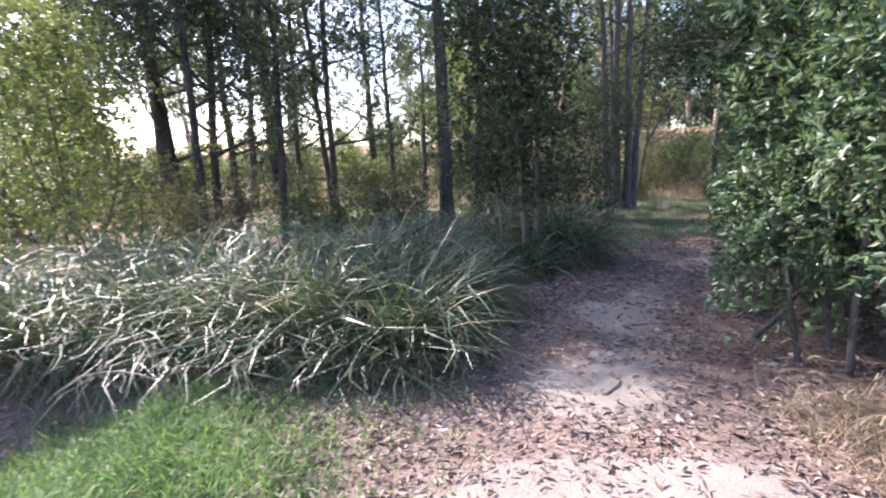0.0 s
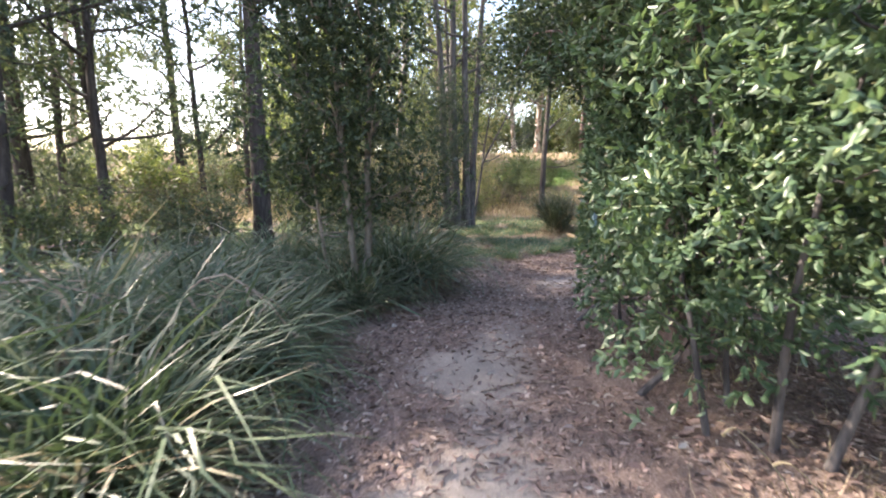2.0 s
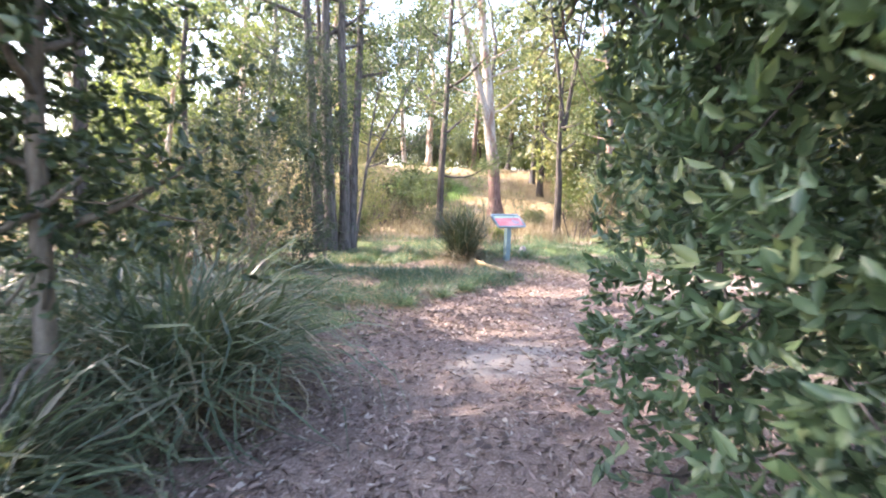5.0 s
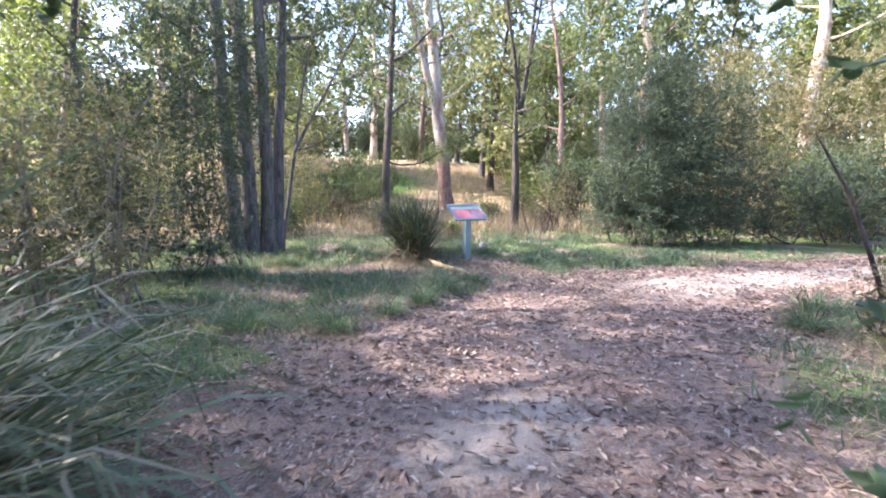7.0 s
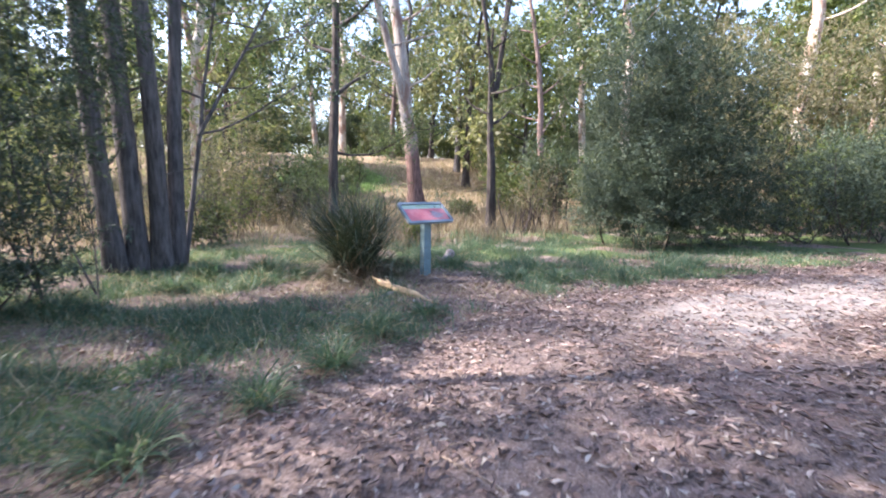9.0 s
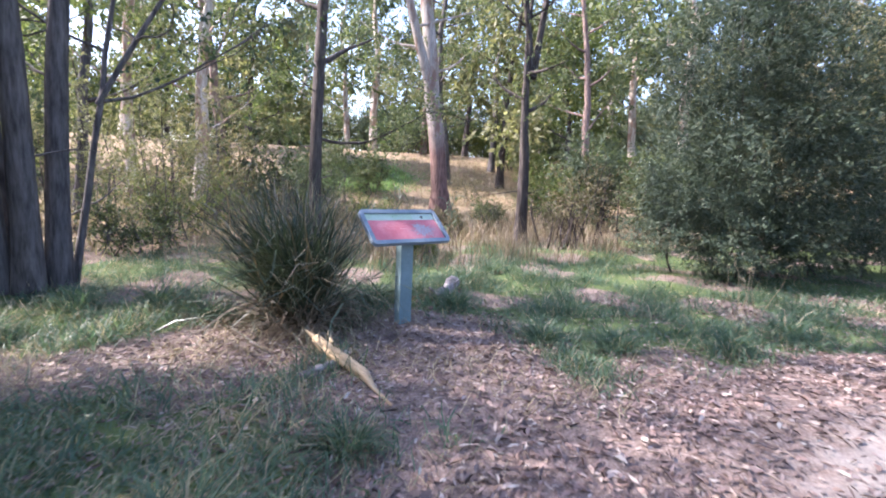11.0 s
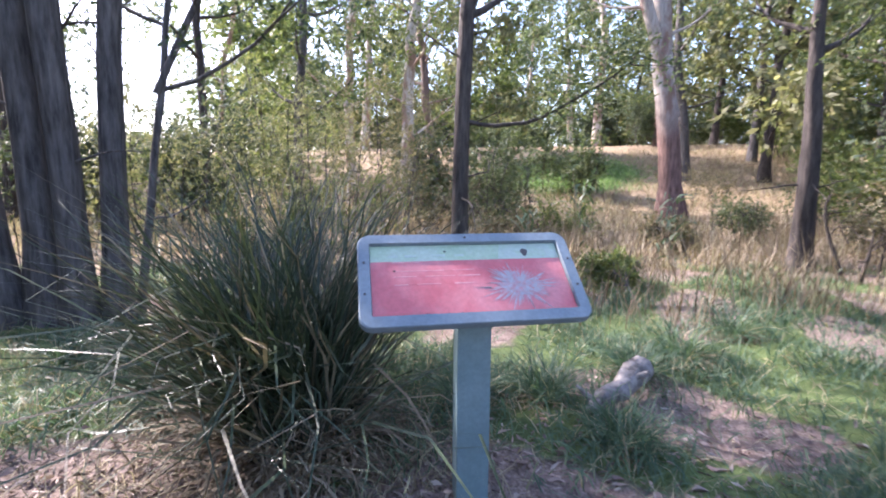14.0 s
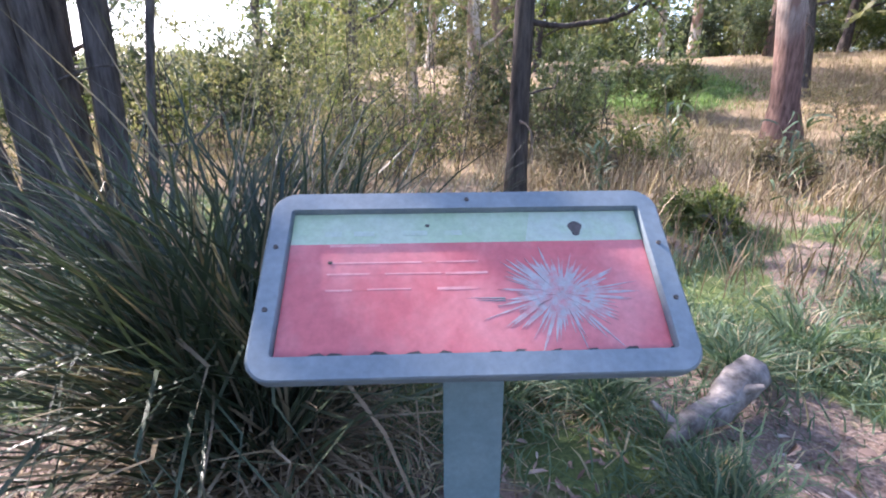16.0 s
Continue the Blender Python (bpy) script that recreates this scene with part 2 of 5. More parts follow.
def tube(points, radii, sides=8, rough=0.0, seed=0):
    """Points and faces of a tapered limb along a line."""
    p, r = np.asarray(points, float), np.asarray(radii, float)
    g = np.random.default_rng(seed)
    d = np.gradient(p, axis=0)
    d /= np.linalg.norm(d, axis=1)[:, None] + 1e-9
    ref = np.where(np.abs(d[:, 2:3]) > 0.9, np.array([[1.0, 0, 0]]), np.array([[0, 0, 1.0]]))
    u = np.cross(ref, d)
    u /= np.linalg.norm(u, axis=1)[:, None] + 1e-9
    v = np.cross(d, u)
    a = np.arange(sides) * 2 * math.pi / sides
    wave = 1 + rough * g.normal(size=(len(p), sides)) + rough * 1.3 * g.normal(size=(1, sides))
    ring = p[:, None] + (r[:, None] * wave)[..., None] * (np.cos(a)[None, :, None] * u[:, None] + np.sin(a)[None, :, None] * v[:, None])
    i, j = np.meshgrid(np.arange(len(p) - 1), np.arange(sides), indexing="ij")
    k = (j + 1) % sides
    q = np.stack([i * sides + j, i * sides + k, (i + 1) * sides + k, (i + 1) * sides + j], -1).reshape(-1, 4)
    return ring.reshape(-1, 3), q


def joined(pieces):
    vs, qs, n = [], [], 0
    for v, q in pieces:
        vs.append(v)
        qs.append(np.asarray(q) + n)
        n += len(v)
    return np.concatenate(vs), np.concatenate(qs)


def unit(v):
    return v / (np.linalg.norm(v, axis=-1, keepdims=True) + 1e-9)


def leaves(g, at, length, width, droop=0.0, fold=0.25, rich=True, up=None, axis=None):
    """A leaf at each place: two folded halves round a midrib (rich), or one lozenge."""
    n = len(at)
    if axis is None:
        axis = g.normal(size=(n, 3))
        axis[:, 2] = axis[:, 2] * 0.6 - droop
    axis = unit(axis)
    side = g.normal(size=(n, 3)) if up is None else np.cross(axis, up + 0.45 * g.normal(size=(n, 3)))
    side = unit(side - axis * np.sum(side * axis, 1, keepdims=True))
    nor = np.cross(axis, side)
    ln = (length * g.uniform(0.65, 1.25, n))[:, None]
    w = (width * g.uniform(0.7, 1.2, n))[:, None]
    if rich:
        curl = nor * ln * g.uniform(-0.16, 0.05, n)[:, None]
        b, t = at, at + axis * ln + curl
        l1, l2 = at + axis * ln * 0.3 + side * w * 0.5 + nor * w * fold, at + axis * ln * 0.68 + side * w * 0.42 + nor * w * fold + curl * 0.4
        r1, r2 = at + axis * ln * 0.3 - side * w * 0.5 + nor * w * fold, at + axis * ln * 0.68 - side * w * 0.42 + nor * w * fold + curl * 0.4
        v = np.stack([b, r1, r2, t, l2, l1], 1).reshape(-1, 3)
        k = np.arange(n)[:, None] * 6
        return v, np.concatenate([k + [0, 1, 2, 3], k + [0, 3, 4, 5]])
    v = np.stack([at, at + axis * ln * 0.45 - side * w * 0.5 + nor * w * fold, at + axis * ln, at + axis * ln * 0.45 + side * w * 0.5], 1).reshape(-1, 3)
    return v, np.arange(n)[:, None] * 4 + [0, 1, 2, 3]


def blades(g, root, heading, tilt, curl, length, width, steps=6, floor=None, stray=0.2):
    """Strap blades that leave the root at a tilt from upright and bend further over along their length (angles in radians)."""
    n = len(root)
    s = (np.arange(steps) + 0.5) / steps
    th = tilt[:, None] + curl[:, None] * s[None, :] ** 1.6
    th = th + np.where((g.uniform(0, 1, n) < 0.22)[:, None] & (s[None, :] > g.uniform(0.35, 0.8, n)[:, None]), g.uniform(0.5, 1.3, n)[:, None], 0.0)
    th = np.minimum(th, 2.75)
    ds = (length / steps)[:, None]
    out, up = np.cumsum(np.sin(th) * ds, 1), np.cumsum(np.cos(th) * ds, 1)
    zero = np.zeros((n, 1))
    out, up = np.concatenate([zero, out], 1), np.concatenate([zero, up], 1)
    turn = heading[:, None] + np.cumsum(np.concatenate([zero, g.normal(size=(n, steps)) * stray], 1), 1)
    line = root[:, None] + np.stack([np.cos(turn) * out, np.sin(turn) * out, up], -1)
    if floor is not None:
        line[..., 2] = np.maximum(line[..., 2], floor(line[..., 0], line[..., 1]))
    twist = heading + math.pi / 2 + g.normal(size=n) * 0.5
    side = np.stack([np.cos(twist), np.sin(twist), g.normal(size=n) * 0.25], 1)[:, None]
    t = np.linspace(0, 1, steps + 1)[None, :, None]
    half = width[:, None, None] * 0.5 * np.where(t < 0.5, 0.75 + 0.5 * t, 1.0 - 0.95 * np.clip((t - 0.5) / 0.5, 0, 1) ** 1.6)
    v = np.stack([line - side * half, line + side * half], 2).reshape(-1, 3)
    k = (np.arange(n)[:, None] * (steps + 1) + np.arange(steps)[None, :]).reshape(-1, 1) * 2
    return v, k + [0, 1, 3, 2]


# ---- ground ----
def axis_steps(lo, hi, step, far):
    inner = np.arange(lo, hi + 1e-6, step)
    grow = np.cumsum(step * 1.13 ** np.arange(1, 70))
    grow = grow[grow < far]
    return np.concatenate([lo - grow[::-1], inner, hi + grow])


def ground_material():
    m, n, l, b = material("leaf-strewn earth", 0.95, 0.15)
    track = n.new("ShaderNodeAttribute")
    track.attribute_name = "track"
    green = n.new("ShaderNodeAttribute")
    green.attribute_name = "green"
    fine, mid, big = noise_tex(n, l, 55, 6), noise_tex(n, l, 7, 5), noise_tex(n, l, 1.1, 4)
    litter = ramp(n, l, fine, [(0.3, (0.08, 0.06, 0.052)), (0.5, (0.19, 0.145, 0.125)), (0.7, (0.33, 0.265, 0.235))])
    earth = ramp(n, l, fine, [(0.25, (0.205, 0.178, 0.158)), (0.75, (0.345, 0.31, 0.28))])
    turf = ramp(n, l, fine, [(0.3, (0.05, 0.08, 0.03)), (0.7, (0.13, 0.17, 0.065))])
    add = n.new("ShaderNodeMath")
    add.operation = "MULTIPLY_ADD"
    l.new(mid, add.inputs[0])
    add.inputs[1].default_value = 0.9
    l.new(track.outputs["Fac"], add.inputs[2])
    bare = ramp(n, l, add.outputs[0], [(0.72, (0, 0, 0)), (1.15, (1, 1, 1))])
    col = mixed(n, l, bare, litter, earth)
    add2 = n.new("ShaderNodeMath")
    add2.operation = "MULTIPLY_ADD"
    l.new(mid, add2.inputs[0])
    add2.inputs[1].default_value = 0.8
    l.new(green.outputs["Fac"], add2.inputs[2])
    grassy = ramp(n, l, add2.outputs[0], [(0.78, (0, 0, 0)), (1.0, (1, 1, 1))])
    col = mixed(n, l, grassy, col, turf)
    straw = n.new("ShaderNodeAttribute")
    straw.attribute_name = "straw"
    hay = ramp(n, l, mid, [(0.3, (0.15, 0.105, 0.075)), (0.55, (0.26, 0.20, 0.13)), (0.75, (0.36, 0.30, 0.195))])
    sub = n.new("ShaderNodeMath")
    sub.operation = "SUBTRACT"
    sub.use_clamp = True
    l.new(straw.outputs["Fac"], sub.inputs[0])
    l.new(grassy, sub.inputs[1])
    col = mixed(n, l, sub.outputs[0], col, hay)
    col = mixed(n, l, 1.0, col, ramp(n, l, big, [(0.3, (0.82, 0.8, 0.8)), (0.7, (1.15, 1.12, 1.08))]), "MULTIPLY")
    l.new(col, b.inputs["Base Color"])
    bump(n, l, b, fine, 0.7, 0.02)
    return m


def patchy(x, y):
    return 0.5 + 0.5 * np.sin(1.9 * x + 0.8 * np.sin(1.3 * y)) * np.sin(1.6 * y + 1.1 * np.sin(0.9 * x) + 0.4)


def bare_amount(x, y):
    d = trail(x, y)
    core = (1 - smoothstep(0.05, 0.55, d)) * (0.35 + 0.5 * patchy(x, y))
    east = smoothstep(8.0, 12.0, x)
    south = 1 - smoothstep(1.8, 3.0, y)
    gap = 1 - 0.7 * smoothstep(6.2, 7.5, y) * (1 - east)
    spots = np.maximum(np.exp(-(((x - 1.15) / 0.6) ** 2 + ((y - 3.4) / 0.55) ** 2)), np.exp(-(((x - 1.95) / 0.5) ** 2 + ((y - 5.3) / 0.6) ** 2)))
    # paler earth at the bend, the sunlit patch there put into the colour
    spots = np.maximum(spots, 0.6 * np.exp(-(((x - 5.3) / 1.0) ** 2 + ((y - 8.8) / 0.6) ** 2)))
    return np.maximum(np.maximum(core * gap * 0.75, 1.15 * spots), np.maximum((1 - smoothstep(0.4, 1.0, d)) * south * 0.95, (1 - smoothstep(0.3, 0.9, d)) * east * 0.68))


def green_amount(x, y):
    d = trail(x, y)
    start = 1.2 * np.exp(-(((x + 2.3) / 1.15) ** 2 + ((y - 2.4) / 1.15) ** 2))
    sign_gap = np.maximum(1.2 * np.exp(-(((x - 9.85) / 0.85) ** 2 + ((y - 13.5) / 1.5) ** 2) ** 2), np.maximum(1.0 * np.exp(-(((x - 8.0) / 1.35) ** 2 + ((y - 14.75) / 0.75) ** 2) ** 2), 0.7 * np.exp(-(((x - 8.9) / 0.9) ** 2 + ((y - 13.4) / 0.9) ** 2))))
    north = smoothstep(1.25, 1.8, d + 0.3 * patchy(x * 1.7, y * 1.7)) * smoothstep(9.0, 11.0, y + 0.15 * x) * np.clip(0.95 - 1.1 * sign_gap, 0, 1) * (0.25 + 0.75 * smoothstep(0.25, 0.6, patchy(x * 1.25 + 1.0, y * 1.25 + 0.6)))
    south = smoothstep(1.1, 1.6, d) * smoothstep(5.0, 7.4, x + 1.6 * patchy(x * 0.8, y * 0.8) - 0.8) * (1 - smoothstep(9.0, 10.5, y)) * 0.8 * (0.5 + 0.5 * patchy(x, y))
    lawn = np.exp(-(((x - 20.6) / 4) ** 2 + ((y - 38.2) / 3.6) ** 2) ** 2)
    return np.clip(np.maximum(np.maximum(np.maximum(start, north), south) * (1 - dry_amount(x, y)), lawn * 1.3), 0, 1)


def dry_amount(x, y):
    return np.clip(smoothstep(19.5, 24, y + 0.1 * x) + smoothstep(24, 30, np.abs(x)) + smoothstep(7, 10, -x) * 0.7, 0, 1)


gx, gy = axis_steps(-6, 20, 0.14, 700), axis_steps(-3, 27, 0.14, 700)
X, Y = np.meshgrid(gx, gy)
gv = np.stack([X, Y, ground_z(X, Y)], -1).reshape(-1, 3)
gi, gj = np.meshgrid(np.arange(len(gy) - 1), np.arange(len(gx) - 1), indexing="ij")
gk = (gi * len(gx) + gj).ravel()[:, None]
ground = raw("ground", gv, gk + np.array([0, 1, len(gx) + 1, len(gx)]), ground_material(), smooth=True)
for key, f in (("track", bare_amount), ("green", green_amount), ("straw", dry_amount)):
    at = ground.data.attributes.new(key, "FLOAT", "POINT")
    at.data.foreach_set("value", np.asarray(f(gv[:, 0], gv[:, 1]), np.float32))
tagged(ground, "leaf-littered bush ground with a pale bare earth trail", "ground", kind="structure")


# ---- trees ----
def limb_line(g, start, heading, length, lift, steps=7, wander=0.12):
    p, d = [np.array(start, float)], unit(np.array(heading, float))
    for _ in range(steps):
        d = unit(d + np.array([0, 0, lift / steps]) + g.normal(size=3) * wander)
        p.append(p[-1] + d * length / steps)
    return np.array(p)


def tree(name, label, x, y, stems, bark, leaf_mat, seed, crown_from=0.45, limbs=9, reach=2.2, leaf=(0.11, 0.025), count=5000, droop=0.5, spread=0.42, rich=False, dead=2, lift=0.7, flare=1.35, group="", category="tree", sink=0.06, sway=1.6):
    """A tree: each stem is (dx, dy, diameter, height, lean x, lean y)."""
    g = np.random.default_rng(seed)
    z = float(ground_z(x, y))
    root = tagged(new(name), label, category, group)
    root.location = (x, y, z)
    puffs = []
    for dx, dy, dia, high, lx, ly, *start_z in stems:
        n = 16
        t = np.linspace(0, 1, n)
        base = start_z[0] if start_z else float(ground_z(x + dx, y + dy)) - z - sink
        if start_z:
            high = high - start_z[0]
        bend = np.cumsum(g.normal(size=(n, 2)) * 0.045 * high / n, axis=0) * sway
        line = np.stack([dx + lx * t + bend[:, 0] * t, dy + ly * t + bend[:, 1] * t, base + (high + sink) * t], 1)
        rad = dia / 2 * (1 - 0.78 * t ** 1.1) * (1 + (0.0 if start_z else flare - 1) * np.exp(-t * high / 0.35))
        raw("trunk", *tube(line, rad, 12, 0.045, seed), bark, root, True)
        for k in range(limbs):
            s = crown_from + (0.97 - crown_from) * ((k + g.uniform(0, 0.8)) / limbs)
            a = k * 2.4 + g.uniform(-0.5, 0.5)
            start = np.array([np.interp(s, t, line[:, c]) for c in range(3)])
            r0 = float(np.interp(s, t, rad))
            ln = reach * (1.15 - 0.65 * (s - crown_from) / (1.001 - crown_from)) * g.uniform(0.75, 1.2)
            arm = limb_line(g, start, (math.cos(a), math.sin(a), 0.25), ln, lift)
            pieces = [tube(arm, np.linspace(min(0.5 * r0 + 0.008, 0.07), 0.006, len(arm)), 6, 0.05, k)]
            for q in range(3):
                b = 2 + q + int(g.integers(0, 2))
                tw = limb_line(g, arm[min(b, 6)], arm[min(b, 6)] - arm[b - 2] + g.normal(size=3) * 0.3, ln * 0.42, 0.2, 4, 0.2)
                pieces.append(tube(tw, np.linspace(0.012, 0.004, len(tw)), 5, 0, k))
                puffs += [tw[2], tw[4]]
            puffs += [arm[4], arm[5], arm[7]]
            raw("limb", *joined(pieces), bark, root, True)
        puffs += [line[-1], line[-2]]
        for k in range(dead):
            s = crown_from * g.uniform(0.35, 0.95)
            a = g.uniform(0, 6.28)
            start = np.array([np.interp(s, t, line[:, c]) for c in range(3)])
            arm = limb_line(g, start, (math.cos(a), math.sin(a), 0.1), reach * g.uniform(0.3, 0.65), 0.2, 6, 0.22)
            raw("dead_branch", *tube(arm, np.linspace(0.018, 0.004, len(arm)), 5, 0, k), bark, root, True)
    c = np.array(puffs)
    sprays = max(1, count // 9)
    mid = c[g.integers(0, len(c), sprays)] + g.normal(size=(sprays, 3)) * spread * np.array([1, 1, 0.8])
    way = unit(g.normal(size=(sprays, 3)) + np.array([0, 0, -droop]))
    own = np.repeat(np.arange(sprays), 9)
    step = g.uniform(0, 1, len(own))[:, None] * leaf[0] * 2.2
    at = mid[own] + way[own] * step
    ways = way[own] * 0.8 + g.normal(size=(len(own), 3)) * 0.6 + np.array([0, 0, -0.35 * droop])
    here = np.array([x, y, z])
    keep = clear_of_walk(at + here)
    at, ways = at[keep], ways[keep]
    crown = raw("crown", *leaves(g, at, leaf[0], leaf[1], droop, rich=rich, axis=ways), leaf_mat, root)
    crown["kind"] = "stuff"
    return root


def bush(name, label, x, y, lumps, bark, leaf_mat, seed, stems=6, leaf=(0.09, 0.03), count=9000, droop=0.1, rich=True, shell=0.55, category="bush", stem_r=0.025, splay=0.25, wave=0.28, skirt=0.04):
    """A bush: leafy lumps (dx, dy, dz, rx, ry, rz) on stems from the ground."""
    g = np.random.default_rng(seed)
    z = float(ground_z(x, y))
    root = tagged(new(name), label, category)
    root.location = (x, y, z)
    lumps = np.array(lumps, float)
    for k in range(stems):
        lu = lumps[k % len(lumps)]
        bx, by = lu[0] + g.normal() * splay, lu[1] + g.normal() * splay
        top = lu[:3] + g.normal(size=3) * lu[3:] * 0.35
        bz = float(ground_z(x + bx, y + by)) - z - 0.05
        t = np.linspace(0, 1, 9)[:, None]
        line = (1 - t) * np.array([bx, by, bz]) + t * top + np.sin(t * 3.1) * g.normal(size=3) * 0.12
        pieces = [tube(line, np.linspace(stem_r * g.uniform(0.7, 1.3), 0.006, 9), 7, 0.05, k)]
        for q in range(5):
            i = 3 + q
            tw = limb_line(g, line[i], g.normal(size=3) + np.array([0, 0, 0.5]), 0.35 * lu[3] + 0.15, 0.3, 4, 0.25)
            pieces.append(tube(tw, np.linspace(0.01, 0.003, 5), 5, 0, q))
        raw("stem", *joined(pieces), bark, root, True)
    vol = lumps[:, 3] * lumps[:, 4] + lumps[:, 4] * lumps[:, 5] + lumps[:, 3] * lumps[:, 5]
    tips = count // 8
    who = g.choice(len(lumps), tips, p=vol / vol.sum())
    d = unit(g.normal(size=(tips, 3)))
    phase = g.uniform(0, 6.28, (len(lumps), 3))
    lump_wave = 1 + wave * np.sin(4.3 * d[:, 0] + phase[who, 0]) * np.sin(4.9 * d[:, 1] + phase[who, 1]) + wave * 0.6 * np.sin(9 * d[:, 2] + phase[who, 2]) * np.sin(8 * d[:, 0] + phase[who, 1])
    rad = (shell + (1 - shell) * g.uniform(0, 1, tips) ** 0.6) * lump_wave
    tip = lumps[who, :3] + d * lumps[who, 3:] * rad[:, None]
    grow = unit(d + 0.5 * g.normal(size=(tips, 3)) + np.array([0, 0, 0.35 - droop]))
    own = np.repeat(np.arange(tips), 8)
    at = tip[own] + grow[own] * (g.uniform(-1.6, 0.2, len(own)) * leaf[0])[:, None]
    ways = grow[own] * 0.75 + g.normal(size=(len(own), 3)) * 0.62 + np.array([0, 0, -droop])
    keep = (at[:, 2] + z > ground_z(at[:, 0] + x, at[:, 1] + y) + skirt) & clear_of_walk(at + np.array([x, y, z]))
    upward = (d[own] * 0.6 + np.array([0, 0, 1.0]))[keep]
    crown = raw("foliage", *leaves(g, at[keep], leaf[0], leaf[1], droop, rich=rich, up=upward, axis=ways[keep]), leaf_mat, root)
    crown["kind"] = "stuff"
    return root


def spared(v, q, at, steps=6):
    """Leaves out the blades that would run through the sign."""
    b = v.reshape(-1, 2 * (steps + 1), 3) + np.array(at)
    hit = (b[..., 0] > 9.36) & (b[..., 0] < 10.6) & (b[..., 1] < 15.0) & (b[..., 2] > -0.15)
    b = (b - np.array(at))[~hit.any(axis=1)]
    k = (np.arange(len(b))[:, None] * (steps + 1) + np.arange(steps)[None, :]).reshape(-1, 1) * 2
    return b.reshape(-1, 3), k + [0, 1, 3, 2]


def tussock(x, y, radius, high, n, seed, dry=0.42, width=0.016, label="dark green strap-leaved tussock with arching blades", name="strap_tussock", category="grass tussock", group="strap-leaved tussocks", stiff=0.0, singles=0, wild=0.75, green=None):
    """A tussock: arching blades, a skirt of dead ones, and a few long blades that stand apart."""
    g = np.random.default_rng(seed)
    z = float(ground_z(x, y))
    root = tagged(new(name), label, category, group)
    root.location = (x, y, z)
    floor = lambda px, py: ground_z(px + x, py + y) - z + 0.012
    def make(m, lo, hi, c0, c1, long_):
        a = g.uniform(0, 2 * math.pi, m)
        r = radius * 0.30 * np.sqrt(g.uniform(0, 1, m))
        p = np.stack([r * np.cos(a), r * np.sin(a), np.zeros(m)], 1)
        p[:, 2] = ground_z(p[:, 0] + x, p[:, 1] + y) - z - 0.02
        k = g.uniform(0, 1, m) ** 0.8
        return p, a + g.normal(size=m) * wild, lo + (hi - lo) * k, g.uniform(c0, c1, m), high * long_ * g.uniform(0.7, 1.3, m), width * g.uniform(0.65, 1.3, m)
    for what, m, mat, args in (("foliage", n, green or STRAP, (0.05, 1.0 - 0.4 * stiff, 0.7 * (1 - 0.85 * stiff), 2.4 * (1 - 0.68 * stiff), 1.4)), ("dead_skirt", int(n * dry), STRAP_DRY, (0.7 - 0.35 * stiff, 1.45 - 0.15 * stiff, 0.9, 2.2, 0.9 - 0.25 * stiff))):
        ob = raw(what, *spared(*blades(g, *make(m, *args), 6, floor), (x, y, z)), mat, root)
        ob["kind"] = "stuff"
    for k in range(singles):
        v, q = spared(*blades(g, *make(1, 0.3, 1.1, 0.4, 1.9, 1.5), 6, floor), (x, y, z))
        if len(v):
            raw("blade", v, q, (green or STRAP) if k % 3 else STRAP_DRY, root)
    return root


# ---- the sign ----
def rounded_slab(w, h, d, r, bevel=0.006, seg=5):
    bm = bmesh.new()
    pts = []
    for cx, cy, a0 in ((w / 2 - r, h / 2 - r, 0), (-w / 2 + r, h / 2 - r, 90), (-w / 2 + r, -h / 2 + r, 180), (w / 2 - r, -h / 2 + r, 270)):
        pts += [(cx + r * math.cos(radians(a0 + 90 * i / seg)), cy + r * math.sin(radians(a0 + 90 * i / seg))) for i in range(seg + 1)]
    f = bm.faces.new([bm.verts.new((x, y, 0)) for x, y in pts])
    bm.faces.ensure_lookup_table()
    ext = bmesh.ops.extrude_face_region(bm, geom=[f])
    bmesh.ops.translate(bm, verts=[v for v in ext["geom"] if isinstance(v, bmesh.types.BMVert)], vec=(0, 0, d))
    bmesh.ops.recalc_face_normals(bm, faces=bm.faces)
    if bevel:
        bmesh.ops.bevel(bm, geom=[e for e in bm.edges if abs(e.verts[0].co.z - e.verts[1].co.z) < 1e-6], offset=bevel, segments=2, affect="EDGES")
    return bm


def rounded_frame(w, h, d, r, rim, seg=6):
    """A frame with rounded outer corners and a square window."""
    bm = bmesh.new()
    outer, inner = [], []
    for sx, sy, a0 in ((1, 1, 0), (-1, 1, 90), (-1, -1, 180), (1, -1, 270)):
        for i in range(seg + 1):
            a = radians(a0 + 90 * i / seg)
            outer.append((sx * (w / 2 - r) + r * math.cos(a), sy * (h / 2 - r) + r * math.sin(a)))
            inner.append((sx * (w / 2 - rim - 0.008) + 0.008 * math.cos(a), sy * (h / 2 - rim - 0.008) + 0.008 * math.sin(a)))
    n = len(outer)
    e = 0.006
    loops = []
    for pts, z, k in ((outer, 0, 1), (outer, d - e, 1), (outer, d, 1 - e * 2 / w), (inner, d, 1 + e / w), (inner, d - e, 1), (inner, 0, 1)):
        loops.append([bm.verts.new((x * k, y * k, z)) for x, y in pts])
    for a, b in zip(loops, loops[1:] + loops[:1]):
        for i in range(n):
            bm.faces.new((a[i], a[(i + 1) % n], b[(i + 1) % n], b[i]))
    bmesh.ops.recalc_face_normals(bm, faces=bm.faces)
    return bm


